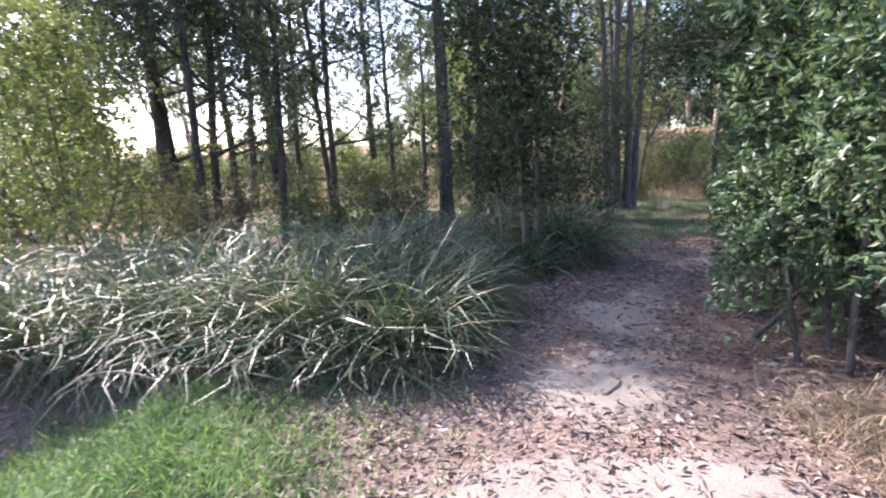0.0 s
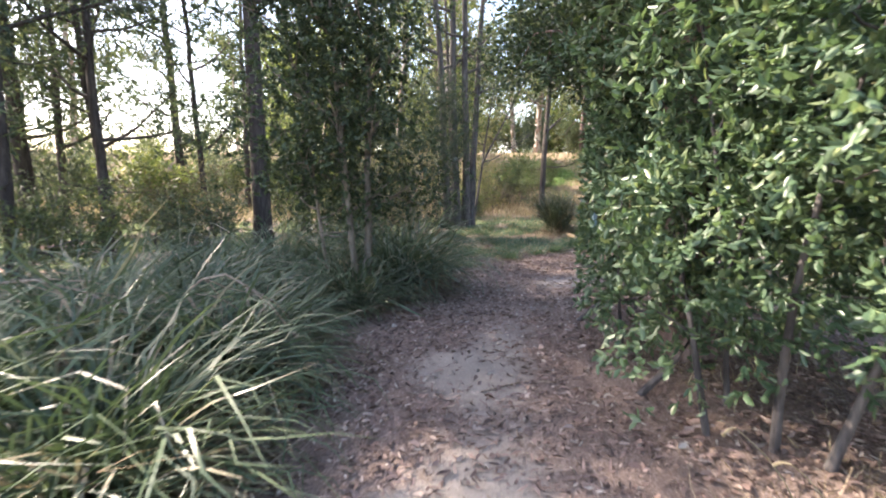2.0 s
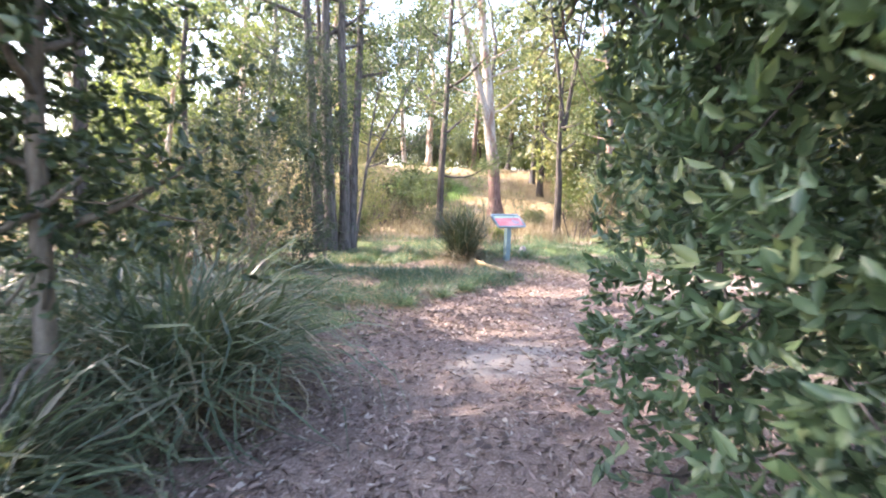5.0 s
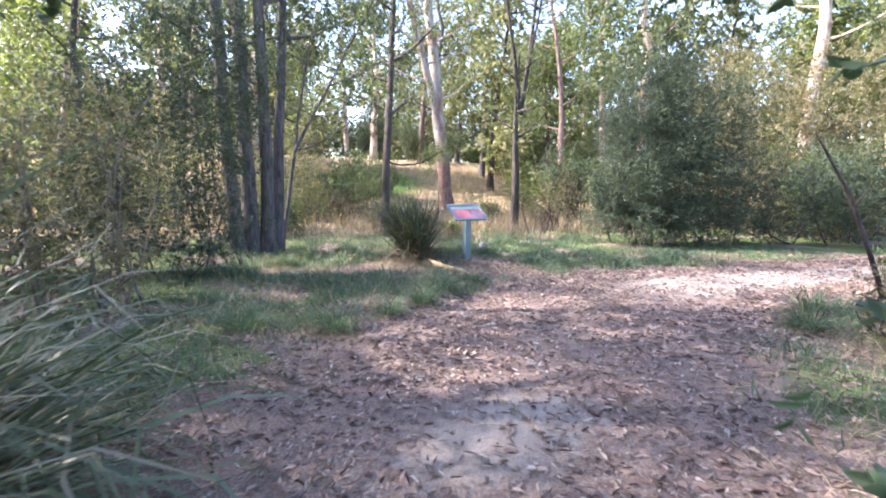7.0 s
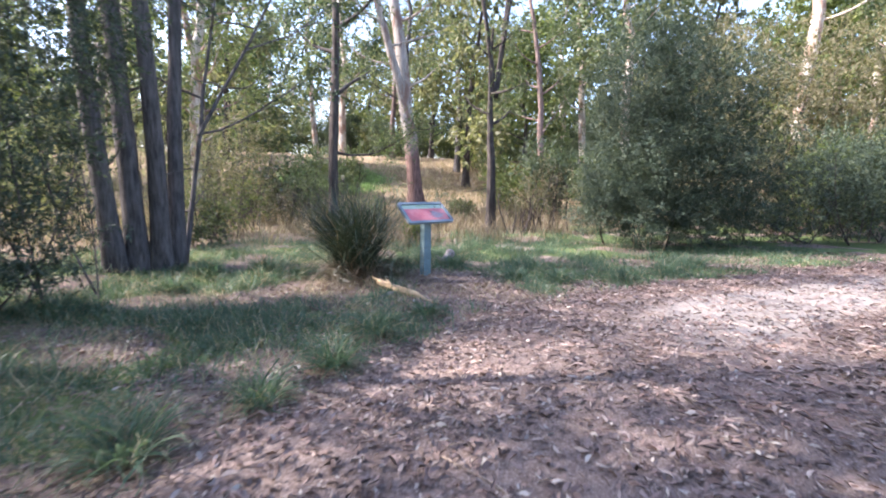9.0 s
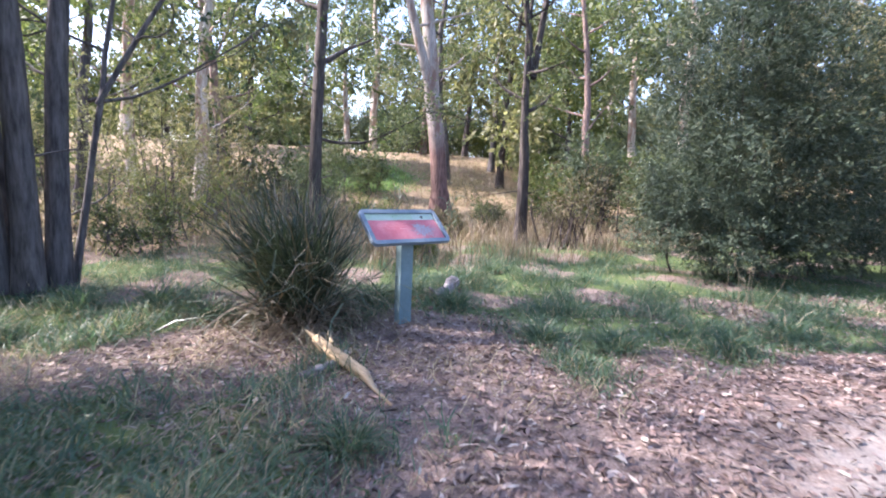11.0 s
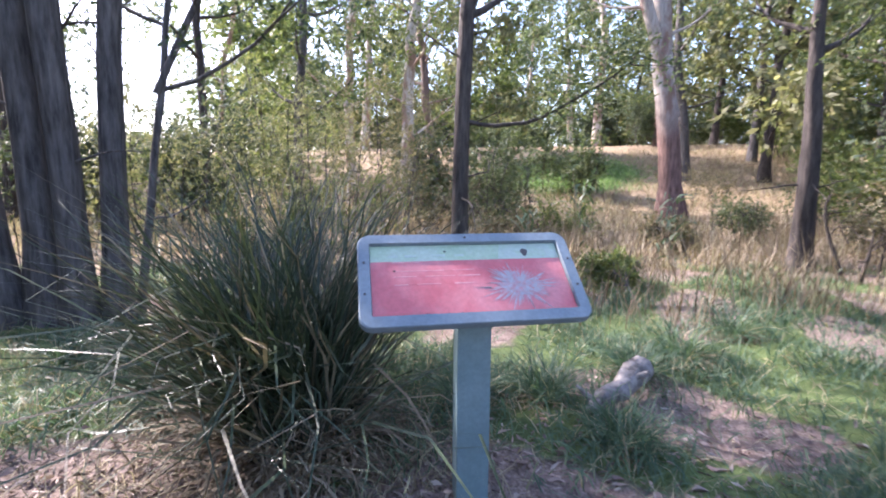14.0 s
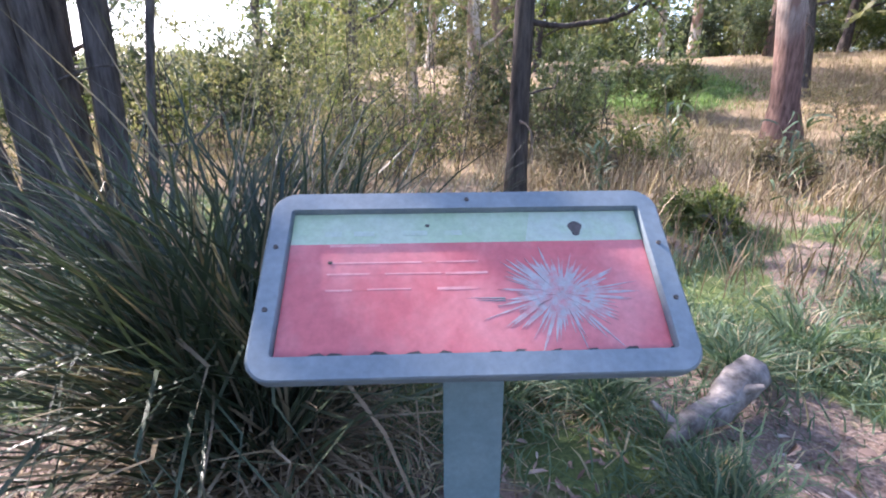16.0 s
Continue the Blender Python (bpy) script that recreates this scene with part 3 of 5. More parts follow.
def painted(name, colour, worn, rough=0.45, scale=6):
    m, n, l, b = material(name, rough, 0.4)
    f, s = noise_tex(n, l, scale, 5), noise_tex(n, l, 60, 4)
    col = mixed(n, l, ramp(n, l, f, [(0.42, (0, 0, 0)), (0.68, (1, 1, 1))]), colour, worn)
    col = mixed(n, l, 1.0, col, ramp(n, l, s, [(0.3, (0.88, 0.88, 0.88)), (0.7, (1.08, 1.08, 1.08))]), "MULTIPLY")
    l.new(col, b.inputs["Base Color"])
    bump(n, l, b, s, 0.12, 0.002)
    return m


PAINT_GREY = painted("weathered blue-grey paint", (0.135, 0.175, 0.205), (0.185, 0.225, 0.25), 0.55)
PAINT_POST = painted("weathered blue-green paint", (0.105, 0.165, 0.18), (0.155, 0.22, 0.235), 0.5, 4)
PANEL_RED = painted("sun-faded red panel", (0.47, 0.115, 0.125), (0.52, 0.20, 0.205), 0.42, 4)
PANEL_GREEN = painted("sun-faded green band", (0.30, 0.40, 0.26), (0.40, 0.46, 0.37), 0.38, 5)
PANEL_PALE = painted("bleached scratch", (0.34, 0.33, 0.34), (0.44, 0.20, 0.21), 0.55, 45)
INK_PINK = painted("faded pale lettering", (0.57, 0.28, 0.28), (0.51, 0.18, 0.19), 0.45, 20)
INK_GREEN = painted("faded band lettering", (0.37, 0.43, 0.36), (0.33, 0.42, 0.30), 0.45, 20)
DARK = painted("dark grime", (0.05, 0.045, 0.045), (0.10, 0.085, 0.08), 0.7, 30)


def flat_poly(pts, z):
    bm = bmesh.new()
    lo = [bm.verts.new((x, y, z - 0.002)) for x, y in pts]
    hi = [bm.verts.new((x, y, z)) for x, y in pts]
    bm.faces.new(hi)
    for i in range(len(pts)):
        j = (i + 1) % len(pts)
        bm.faces.new((lo[i], lo[j], hi[j], hi[i]))
    return bm


def box(w, d, h, bevel=0.006):
    bm = bmesh.new()
    bmesh.ops.create_cube(bm, size=1)
    bmesh.ops.scale(bm, vec=(w, d, h), verts=bm.verts)
    bmesh.ops.translate(bm, vec=(0, 0, h / 2), verts=bm.verts)
    bmesh.ops.bevel(bm, geom=bm.edges[:], offset=bevel, segments=2, affect="EDGES")
    return bm


def info_sign():
    g = random.Random(5)
    base_z = float(ground_z(10.0, 14.58)) - 0.05
    sign = tagged(new("information_sign"), "tilted red and green information panel on a blue-grey post", "sign")
    sign.location = (10.0, 14.58, base_z)
    top = 0.30 - base_z
    post = part("post", box(0.147, 0.115, top - 0.03, 0.004), PAINT_POST, sign, "square post in worn blue-green paint")
    post.location = (0.01, 0.03, 0)
    W, H = 0.965, 0.475
    tilt = pose(0.003, 0.02, top, 41.5, 0, 2.2)
    tray = part("backing", rounded_slab(W - 0.012, H - 0.012, 0.026, 0.05), PAINT_GREY, sign)
    tray.matrix_local = tilt @ pose(0, 0, -0.026)
    rim = part("frame", rounded_frame(W, H, 0.038, 0.055, 0.052), PAINT_GREY, sign, "rounded blue-grey metal frame")
    rim.matrix_local = tilt @ pose(0, 0, -0.012)
    iw, ih = W - 0.106, H - 0.106
    split = ih / 2 - 0.088
    face = part("panel", flat_poly([(-iw / 2, -ih / 2), (iw / 2, -ih / 2), (iw / 2, split), (-iw / 2, split)], 0.006), PANEL_RED, sign, "sun-faded red printed panel")
    face.matrix_local = tilt
    band = part("title_band", flat_poly([(-iw / 2, split), (iw / 2, split), (iw / 2, ih / 2), (-iw / 2, ih / 2)], 0.006), PANEL_GREEN, sign, "sun-faded pale green title band")
    band.matrix_local = tilt
    part("faded_corner", flat_poly([(iw / 2 - 0.29, split + 0.002), (iw / 2 - 0.004, split + 0.002), (iw / 2 - 0.004, ih / 2 - 0.002), (iw / 2 - 0.27, ih / 2 - 0.002)], 0.0064), INK_GREEN, band)
    # scratched star of bleached strokes
    def stroke(x, y, a, ln, w):
        c, s = math.cos(a), math.sin(a)
        return [(x - s * w, y + c * w), (x + c * ln * 0.6 - s * w * 0.8, y + s * ln * 0.6 + c * w * 0.8), (x + c * ln, y + s * ln), (x + c * ln * 0.6 + s * w * 0.8, y + s * ln * 0.6 - c * w * 0.8), (x + s * w, y - c * w)]
    cx, cy = 0.205, -0.045
    for i in range(110):
        a = 2 * math.pi * i / 110 + g.uniform(-0.06, 0.06)
        ln = g.uniform(0.03, 0.085) * (1.45 if math.sin(a) < 0.3 else 1.0)
        ln *= 1.25 if abs(math.cos(a)) > 0.6 else 1.0
        r0 = g.uniform(0.0, 0.055)
        part("scratch", flat_poly(stroke(cx + 1.3 * r0 * math.cos(a), cy + r0 * math.sin(a), a, ln, g.uniform(0.0016, 0.0045)), 0.0068 + 0.0002 * (i % 4)), PANEL_PALE, face)
    blob = [(cx + 1.3 * (0.056 + 0.02 * (-1) ** i + g.uniform(-0.012, 0.012)) * math.cos(2 * math.pi * i / 44), cy + (0.05 + 0.016 * (-1) ** i + g.uniform(-0.012, 0.012)) * math.sin(2 * math.pi * i / 44)) for i in range(44)]
    part("worn_patch", flat_poly(blob, 0.0065), PANEL_PALE, face, "bleached worn star-shaped patch")
    # faded lines of text that can no longer be read
    for x, y, ln, h in ((-0.335, 0.088, 0.12, 0.007), (-0.335, 0.042, 0.22, 0.004), (-0.08, 0.042, 0.10, 0.004), (-0.335, 0.012, 0.10, 0.005), (-0.20, 0.012, 0.13, 0.004), (-0.06, 0.010, 0.10, 0.006), (-0.335, -0.03, 0.06, 0.005), (-0.24, -0.028, 0.10, 0.004), (-0.08, -0.03, 0.095, 0.007)):
        part("text_line", flat_poly([(x, y), (x + ln, y), (x + ln, y + h), (x, y + h)], 0.0066), INK_PINK, face)
    for x, ln in ((-0.35, 0.04), (-0.28, 0.05), (-0.16, 0.06), (-0.06, 0.045)):
        part("text_line", flat_poly([(x, split + 0.022), (x + ln, split + 0.022), (x + ln, split + 0.036), (x, split + 0.036)], 0.0066), INK_GREEN, band)
    mark = [(0.268 + 0.016 * math.cos(a) * (1 + 0.3 * math.sin(3 * a)), split + 0.036 + 0.021 * math.sin(a)) for a in np.linspace(0, 6.1, 14)]
    part("emblem", flat_poly(mark, 0.0082), DARK, band, "small dark emblem")
    for x, y in ((-0.10, split + 0.05), (-0.33, 0.045)):
        part("chip", flat_poly([(x + 0.006 * math.cos(a), y + 0.004 * math.sin(a)) for a in np.linspace(0, 5.5, 8)], 0.0082), DARK, face)
    for k in range(11):
        x = -iw / 2 + 0.05 + k * 0.078 + g.uniform(-0.02, 0.02)
        part("rust_chip", flat_poly([(x, -ih / 2 + 0.003), (x + g.uniform(0.02, 0.06), -ih / 2 + 0.003), (x + 0.03, -ih / 2 + g.uniform(0.006, 0.011)), (x + 0.012, -ih / 2 + g.uniform(0.006, 0.012))], 0.0085), DARK, face)
    for x, y in ((W / 2 - 0.026, 0.075), (W / 2 - 0.026, -0.07), (-W / 2 + 0.026, 0.08), (-W / 2 + 0.026, -0.08), (0.0, H / 2 - 0.026)):
        bm = bmesh.new()
        bmesh.ops.create_cone(bm, cap_ends=True, segments=10, radius1=0.006, radius2=0.005, depth=0.004)
        bolt = part("screw", bm, DARK, rim)
        bolt.location = (x, y, 0.040)
    bm = box(0.10, 0.05, 0.09, 0.004)
    br = part("bracket", bm, PAINT_POST, sign)
    br.matrix_local = pose(0.02, 0.03, top - 0.155)
    return sign


info_sign()

# ---- trees by the sign ----
slender = tree("slender_tree", "slender dark-barked tree with sparse drooping branches", 10.83, 19.4, [(0, 0, 0.27, 12.5, 0.1, 0.1)], BARK_DARK, LEAF_GUM, 11, 0.3, 13, 2.1, (0.085, 0.03), 9000, 0.35, 0.3, True, 5)
g = np.random.default_rng(88)
arm = limb_line(g, (0.08, 0.0, 2.35), (1.0, -0.1, -0.15), 2.6, 0.55, 12, 0.1)
pieces = [tube(arm, np.linspace(0.035, 0.008, len(arm)), 7, 0.06, 1)]
tips = [arm[-1], arm[-2], arm[-4]]
for q in range(8):
    tw = limb_line(g, arm[4 + q], (0.6, g.normal() * 0.6, 0.35 * g.normal()), 0.7, 0.1, 5, 0.2)
    pieces.append(tube(tw, np.linspace(0.01, 0.003, len(tw)), 5, 0, q))
    tips += [tw[2], tw[-1], tw[-2]]
raw("limb", *joined(pieces), BARK_DARK, slender, True)
tips = np.array(tips)[g.integers(0, len(tips), 1600)] + g.normal(size=(1600, 3)) * 0.16
raw("leaf_spray", *leaves(g, tips, 0.08, 0.03, 0.3), LEAF_GUM, slender)["kind"] = "stuff"
tree("forked_tree", "slim dark tree forking into upright stems", 16.7, 19.5, [(0, 0, 0.36, 6.5, -0.12, 0), (0.07, 0, 0.2, 11.5, 1.3, 0.2, 4.4), (0.07, 0.02, 0.18, 11, -1.5, 0.1, 4.5), (0.09, -0.03, 0.14, 10, 0.2, -0.9, 4.8)], BARK_DARK, LEAF_GUM, 12, 0.5, 6, 1.7, (0.10, 0.032), 9000, 0.4, 0.4, False, 2)
clump = [(-0.45, -0.05, 0.28, 13, -0.9, 0.2), (-0.13, 0.03, 0.31, 14, -0.4, 0.5), (0.2, -0.06, 0.28, 14, -0.1, -0.2), (0.47, 0.08, 0.25, 13.5, 0.3, 0.3), (0.0, 0.4, 0.16, 12, -0.4, 0.8), (0.58, 0.22, 0.09, 6.5, 1.1, 0.1), (0.93, 0.22, 0.07, 6.5, 2.2, -0.2, 2.3)]
tree("many_stemmed_tree", "clump of close-set dark grey trunks rising from one base", 6.5, 17.75, clump, BARK_GREY, LEAF_DARK, 14, 0.32, 5, 2.3, (0.085, 0.032), 32000, 0.4, 0.4, False, 2)
tree("large_gum", "broad old gum with a flared reddish-grey base", 20.2, 28.2, [(0, 0, 0.78, 20, -1.6, 0.5), (-0.1, 0.1, 0.46, 18, -4.4, 0.4, 3.6)], BARK_STOCKING, LEAF_GUM, 15, 0.3, 9, 4.0, (0.19, 0.06), 9000, 0.8, 0.6, False, 2, flare=1.6, sway=3.2)

# ---- trees along the western bank ----
tree("tall_straight_tree", "tall straight tree with dark furrowed bark", -0.1, 13.6, [(0, 0, 0.44, 17, 0.1, 0.2)], BARK_DARK, LEAF_WATTLE, 21, 0.32, 15, 3.6, (0.15, 0.04), 32000, 0.5, 0.45, False, 5)
for i, (x, y, d, h, lx) in enumerate(((-7.9, 13.6, 0.55, 12, -1.2), (-7.0, 13.9, 0.27, 13.5, 0.3), (-8.2, 18.0, 0.30, 15, -0.3), (-7.3, 20.0, 0.46, 16, -0.4), (-6.5, 20.3, 0.24, 15, 0.1), (-4.6, 18.5, 0.25, 14, -1.2), (-2.5, 22.0, 0.24, 15, -0.5), (-1.5, 29.0, 0.3, 16, 0.6), (-10.0, 24.0, 0.35, 16, 0.4), (3.6, 31.0, 0.34, 17, 0.2), (-4.2, 27.0, 0.4, 17, 0.2), (-3.6, 14.6, 0.2, 13, 0.4))):
    tree("bank_tree", "dark-trunked tree with fine drooping foliage", x, y, [(0, 0, d, h, lx, 0.3)], BARK_DARK, LEAF_WATTLE if i % 3 else LEAF_GUM, 30 + i, 0.17, 12, 2.8, (0.17, 0.045), 14000 if y < 12 else 9000, 0.7, 0.42, False, 5, group="trees on the western bank", sway=2.6)

# trees added up-sun so that their dense crowns shade the trail and tussocks
for i, (x, y, d, h, n) in enumerate(((-6.2, 11.5, 0.26, 9.8, 26000), (-4.5, 12.5, 0.22, 13.0, 26000), (-8.3, 13.6, 0.3, 11, 20000), (1.0, 16.3, 0.26, 13, 10000))):
    tree("bank_tree", "slim dark-trunked tree with a dense crown, added to shade the trail", x, y, [(0, 0, d, h, 0.2, 0.2)], BARK_DARK, LEAF_WATTLE_SHADED, 280 + i, 0.34, 13, 2.5, (0.13, 0.04), n, 0.5, 0.45, False, 6, group="trees on the western bank", sway=2.6)

# ---- large bushes beside the trail ----
broad = [(0.0, 0.0, 1.5, 1.0, 1.1, 1.2), (0.1, -0.9, 2.6, 1.1, 1.2, 1.1), (0.5, 1.2, 1.3, 1.1, 1.0, 1.1), (0.9, 0.8, 2.8, 1.3, 1.4, 1.3), (1.0, 2.2, 1.3, 0.95, 0.95, 1.1), (1.2, 2.2, 2.7, 1.1, 1.1, 1.2), (0.3, 0.2, 4.0, 1.4, 1.8, 1.1), (1.4, -0.6, 1.5, 1.3, 1.4, 1.3), (2.0, 1.2, 2.0, 1.4, 1.7, 1.9), (0.3, -1.8, 1.8, 1.0, 1.0, 1.4), (1.8, -1.6, 2.4, 1.3, 1.3, 1.6)]
broad_bush = bush("broadleaf_bush", "tall dense bush with glossy broad green leaves", 3.25, 4.0, broad, BARK_GREY, LEAF_BROAD, 51, 14, (0.075, 0.033), 110000, 0.08, True, 0.5, stem_r=0.028, wave=0.4, skirt=0.28)
over = tree("overhanging_tree", "brown-barked tree with dark foliage arching over the trail", 4.15, 5.1, [(0, 0, 0.42, 10, 0.3, 0.9)], BARK_RED, LEAF_DARK, 59, 0.3, 12, 3.0, (0.085, 0.036), 20000, 0.35, 0.42, False, 0, lift=0.35)
g = np.random.default_rng(60)
hung = []
for k, (dx, dy, dz) in enumerate(((-0.1, 2.2, 3.0), (-0.7, 1.7, 3.4), (0.5, 2.5, 2.8), (0.1, 3.0, 3.5), (0.9, 1.6, 2.6), (-0.3, 2.6, 4.2))):
    t = np.linspace(0, 1, 9)[:, None]
    arm = (1 - t) * np.array([0.03, 0.1, 2.0 + 0.25 * k]) + t * np.array([dx, dy, dz]) + np.sin(t * 3.14) * np.array([0, 0, 0.35]) + np.cumsum(g.normal(size=(9, 3)) * 0.02, 0)
    pieces = [tube(arm, np.linspace(0.05, 0.008, 9), 7, 0.06, k)]
    for q in range(7):
        tw = limb_line(g, arm[2 + q], g.normal(size=3) + np.array([0, 0.6, -0.1]), 0.75, -0.3, 5, 0.2)
        pieces.append(tube(tw, np.linspace(0.011, 0.003, len(tw)), 5, 0, q))
        hung += [tw[2], tw[3], tw[5]]
    raw("limb", *joined(pieces), BARK_RED, over, True)
hung = np.array(hung)[g.integers(0, len(hung), 15000)] + g.normal(size=(15000, 3)) * 0.22
hung = hung[clear_of_walk(hung + np.array(over.location)) & (hung[:, 2] > 1.9)]
raw("leaf_spray", *leaves(g, hung, 0.08, 0.034, 0.3), LEAF_DARK, over)["kind"] = "stuff"
tree("trail_tree", "thin-stemmed tree with small dark leaves beside the trail", 1.6, 8.58, [(0.0, 0.0, 0.12, 6.2, 0.15, 0.2), (-0.16, -0.05, 0.10, 5.8, -0.35, 0.1), (-0.5, 0.35, 0.06, 5.2, -0.6, 0.3)], BARK_STEM, LEAF_DARK, 52, 0.22, 13, 1.05, (0.075, 0.036), 30000, 0.2, 0.3, True, 2, flare=1.1)
bush("wattle_bush", "large rounded wattle bush with fine grey-green foliage", 17.6, 14.2, [(0, 0, 2.6, 2.2, 2.0, 1.8), (-0.7, 0.3, 4.2, 1.7, 1.6, 1.5), (1.1, -0.5, 3.8, 1.8, 1.7, 1.6), (1.6, -0.4, 1.8, 1.7, 1.6, 1.3), (-1.3, 0.5, 1.7, 1.3, 1.2, 1.1), (0.2, 0.2, 5.3, 1.0, 1.0, 0.9), (-0.8, 0.1, 0.9, 1.7, 1.4, 0.8), (1.3, -0.6, 0.9, 1.8, 1.4, 0.8)], BARK_DARK, LEAF_WATTLE_SHADED, 53, 9, (0.085, 0.018), 190000, 0.2, False, 0.5, wave=0.42)
bush("twiggy_shrub", "low twiggy many-stemmed shrub with sparse leaves", 17.5, 18.2, [(-0.4, 0, 1.3, 0.9, 0.8, 0.9), (0.7, 0, 1.5, 1.0, 0.9, 1.0)], BARK_DARK, LEAF_RUST, 54, 18, (0.08, 0.03), 3400, 0.1, False, 0.2, stem_r=0.032, splay=0.3)
bush("brown_shrub", "half-dead twiggy shrub with browned leaves", 3.5, 13.6, [(0, 0, 1.0, 0.8, 0.8, 0.9), (-0.6, 0.4, 2.0, 0.9, 0.9, 0.9), (0.3, 0.3, 2.2, 0.7, 0.7, 0.8), (-0.9, 0, 0.9, 0.8, 0.7, 0.8)], BARK_STEM, LEAF_TAN, 55, 20, (0.06, 0.024), 9000, 0.1, False, 0.2, stem_r=0.02, splay=0.12)
bush("fine_wattle", "upright wattle with feathery dark green foliage", 5.0, 15.6, [(0, 0, 2.2, 1.0, 1.0, 1.3), (-0.8, 0.3, 3.2, 1.1, 1.1, 1.2), (0.6, 0.4, 3.4, 0.9, 0.9, 1.2), (0, 0, 4.4, 0.9, 0.9, 0.8), (-1.6, 0.8, 2.2, 1.0, 1.0, 1.4), (-0.2, -0.3, 0.8, 1.0, 0.9, 0.8), (-1.3, 0.3, 0.9, 0.9, 0.8, 0.8)], BARK_GREY, LEAF_WATTLE_SHADED, 56, 10, (0.09, 0.02), 42000, 0.3, False, 0.3, stem_r=0.014, splay=0.1)
bush("bank_shrub", "sunlit yellow-green shrub beyond the tussocks", -6.2, 8.6, [(0, 0, 1.3, 1.4, 1.4, 1.3), (-1.0, 0.5, 2.8, 1.5, 1.4, 1.6), (-2.4, 0.3, 1.8, 1.5, 1.5, 1.7), (-1.6, 0.6, 4.4, 1.5, 1.5, 1.2)], BARK_DARK, LEAF_BRIGHT, 57, 9, (0.09, 0.04), 24000, 0.1, False, 0.35)
bush("tan_tree_bush", "tall olive-tan leafy bush in the sun", 27.0, 14.5, [(0, 0, 4.0, 3.0, 3.0, 2.5), (2, -2, 5.5, 3.0, 3.0, 2.5), (-1, 1.5, 2.0, 2.0, 2.0, 1.8), (1, 2, 6.5, 2.5, 2.5, 2), (0, 0, 1.4, 3.2, 3.0, 1.6), (2, -2.5, 1.8, 3, 3, 2)], BARK_DARK, LEAF_TAN, 58, 8, (0.15, 0.05), 56000, 0.2, False, 0.4)

for i, (x, y, k) in enumerate(((-5.4, 10.2, 1.0), (-3.2, 11.5, 0.9), (-1.4, 12.6, 0.8), (-8.0, 11.8, 1.1), (1.6, 12.6, 0.8), (-5.6, 15.5, 1.1), (-2.4, 16.6, 1.1), (0.9, 17.4, 1.1), (2.6, 16.4, 1.0))):
    bush("bank_undergrowth", "tangled brown-green undergrowth between the bank trees", x, y, [(0, 0, 0.8 * k, 1.1 * k, 1.0 * k, 0.8 * k), (0.7 * k, 0.3, 1.3 * k, 0.8 * k, 0.8 * k, 0.9 * k), (-0.7 * k, 0.2, 1.2 * k, 0.9 * k, 0.8 * k, 0.8 * k)], BARK_GREY, (LEAF_RUST, LEAF_GUM, LEAF_WATTLE)[i % 3], 300 + i, 9, (0.085, 0.03), 7000, 0.1, False, 0.15, stem_r=0.012, splay=0.2)

for i, (x, y, k) in enumerate(((12.3, 21.6, 0.45), (14.2, 23.2, 0.6), (18.4, 22.6, 0.55), (13.2, 26.0, 0.8), (11.2, 24.6, 0.9), (9.0, 22.3, 0.9), (7.9, 20.4, 0.6), (19.5, 20.4, 0.5), (15.4, 21.0, 0.4), (12.9, 18.6, 0.3), (22.5, 24.5, 0.8), (9.4, 26.0, 1.1), (24.0, 31.0, 0.9))):
    bush("scrub_shrub", "scrubby brown and green shrub in dry grass", x, y, [(0, 0, 0.7 * k, 1.2 * k, 1.0 * k, 0.8 * k), (0.8 * k, 0.3, 1.1 * k, 0.8 * k, 0.8 * k, 0.9 * k), (-0.8 * k, 0.2, 1.2 * k, 0.9 * k, 0.8 * k, 0.9 * k)], BARK_GREY, (LEAF_RUST, LEAF_BRIGHT, LEAF_GUM, LEAF_RUST)[i % 4], 330 + i, 11, (0.075, 0.026), 4200, 0.1, False, 0.1, stem_r=0.01, splay=0.2)
for i, (x, y, d, h) in enumerate(((11.0, 33.8, 0.6, 16), (13.0, 37.5, 0.5, 18), (6.8, 30.0, 0.36, 15), (8.6, 36.0, 0.5, 18), (29.5, 44.0, 0.5, 18), (25.5, 35.0, 0.5, 17), (2.6, 35.0, 0.3, 14), (29.0, 27.0, 0.45, 16), (31.0, 37.0, 0.5, 17), (35.5, 15.5, 0.8, 22))):
    tree("slope_tree", "gum on the slope with a pale trunk and airy foliage", x, y, [(0, 0, d, h, (0.6, -1.6, 1.8, -0.7)[i % 4], 0.2)], (BARK_GUM, BARK_RED, BARK_GREY)[i % 3], LEAF_GUM if i % 2 else LEAF_BRIGHT, 350 + i, 0.2, 11, 3.2, (0.2, 0.06), 7500, 0.7, 0.5, False, 3, group="gums on the slope", sway=5.0)

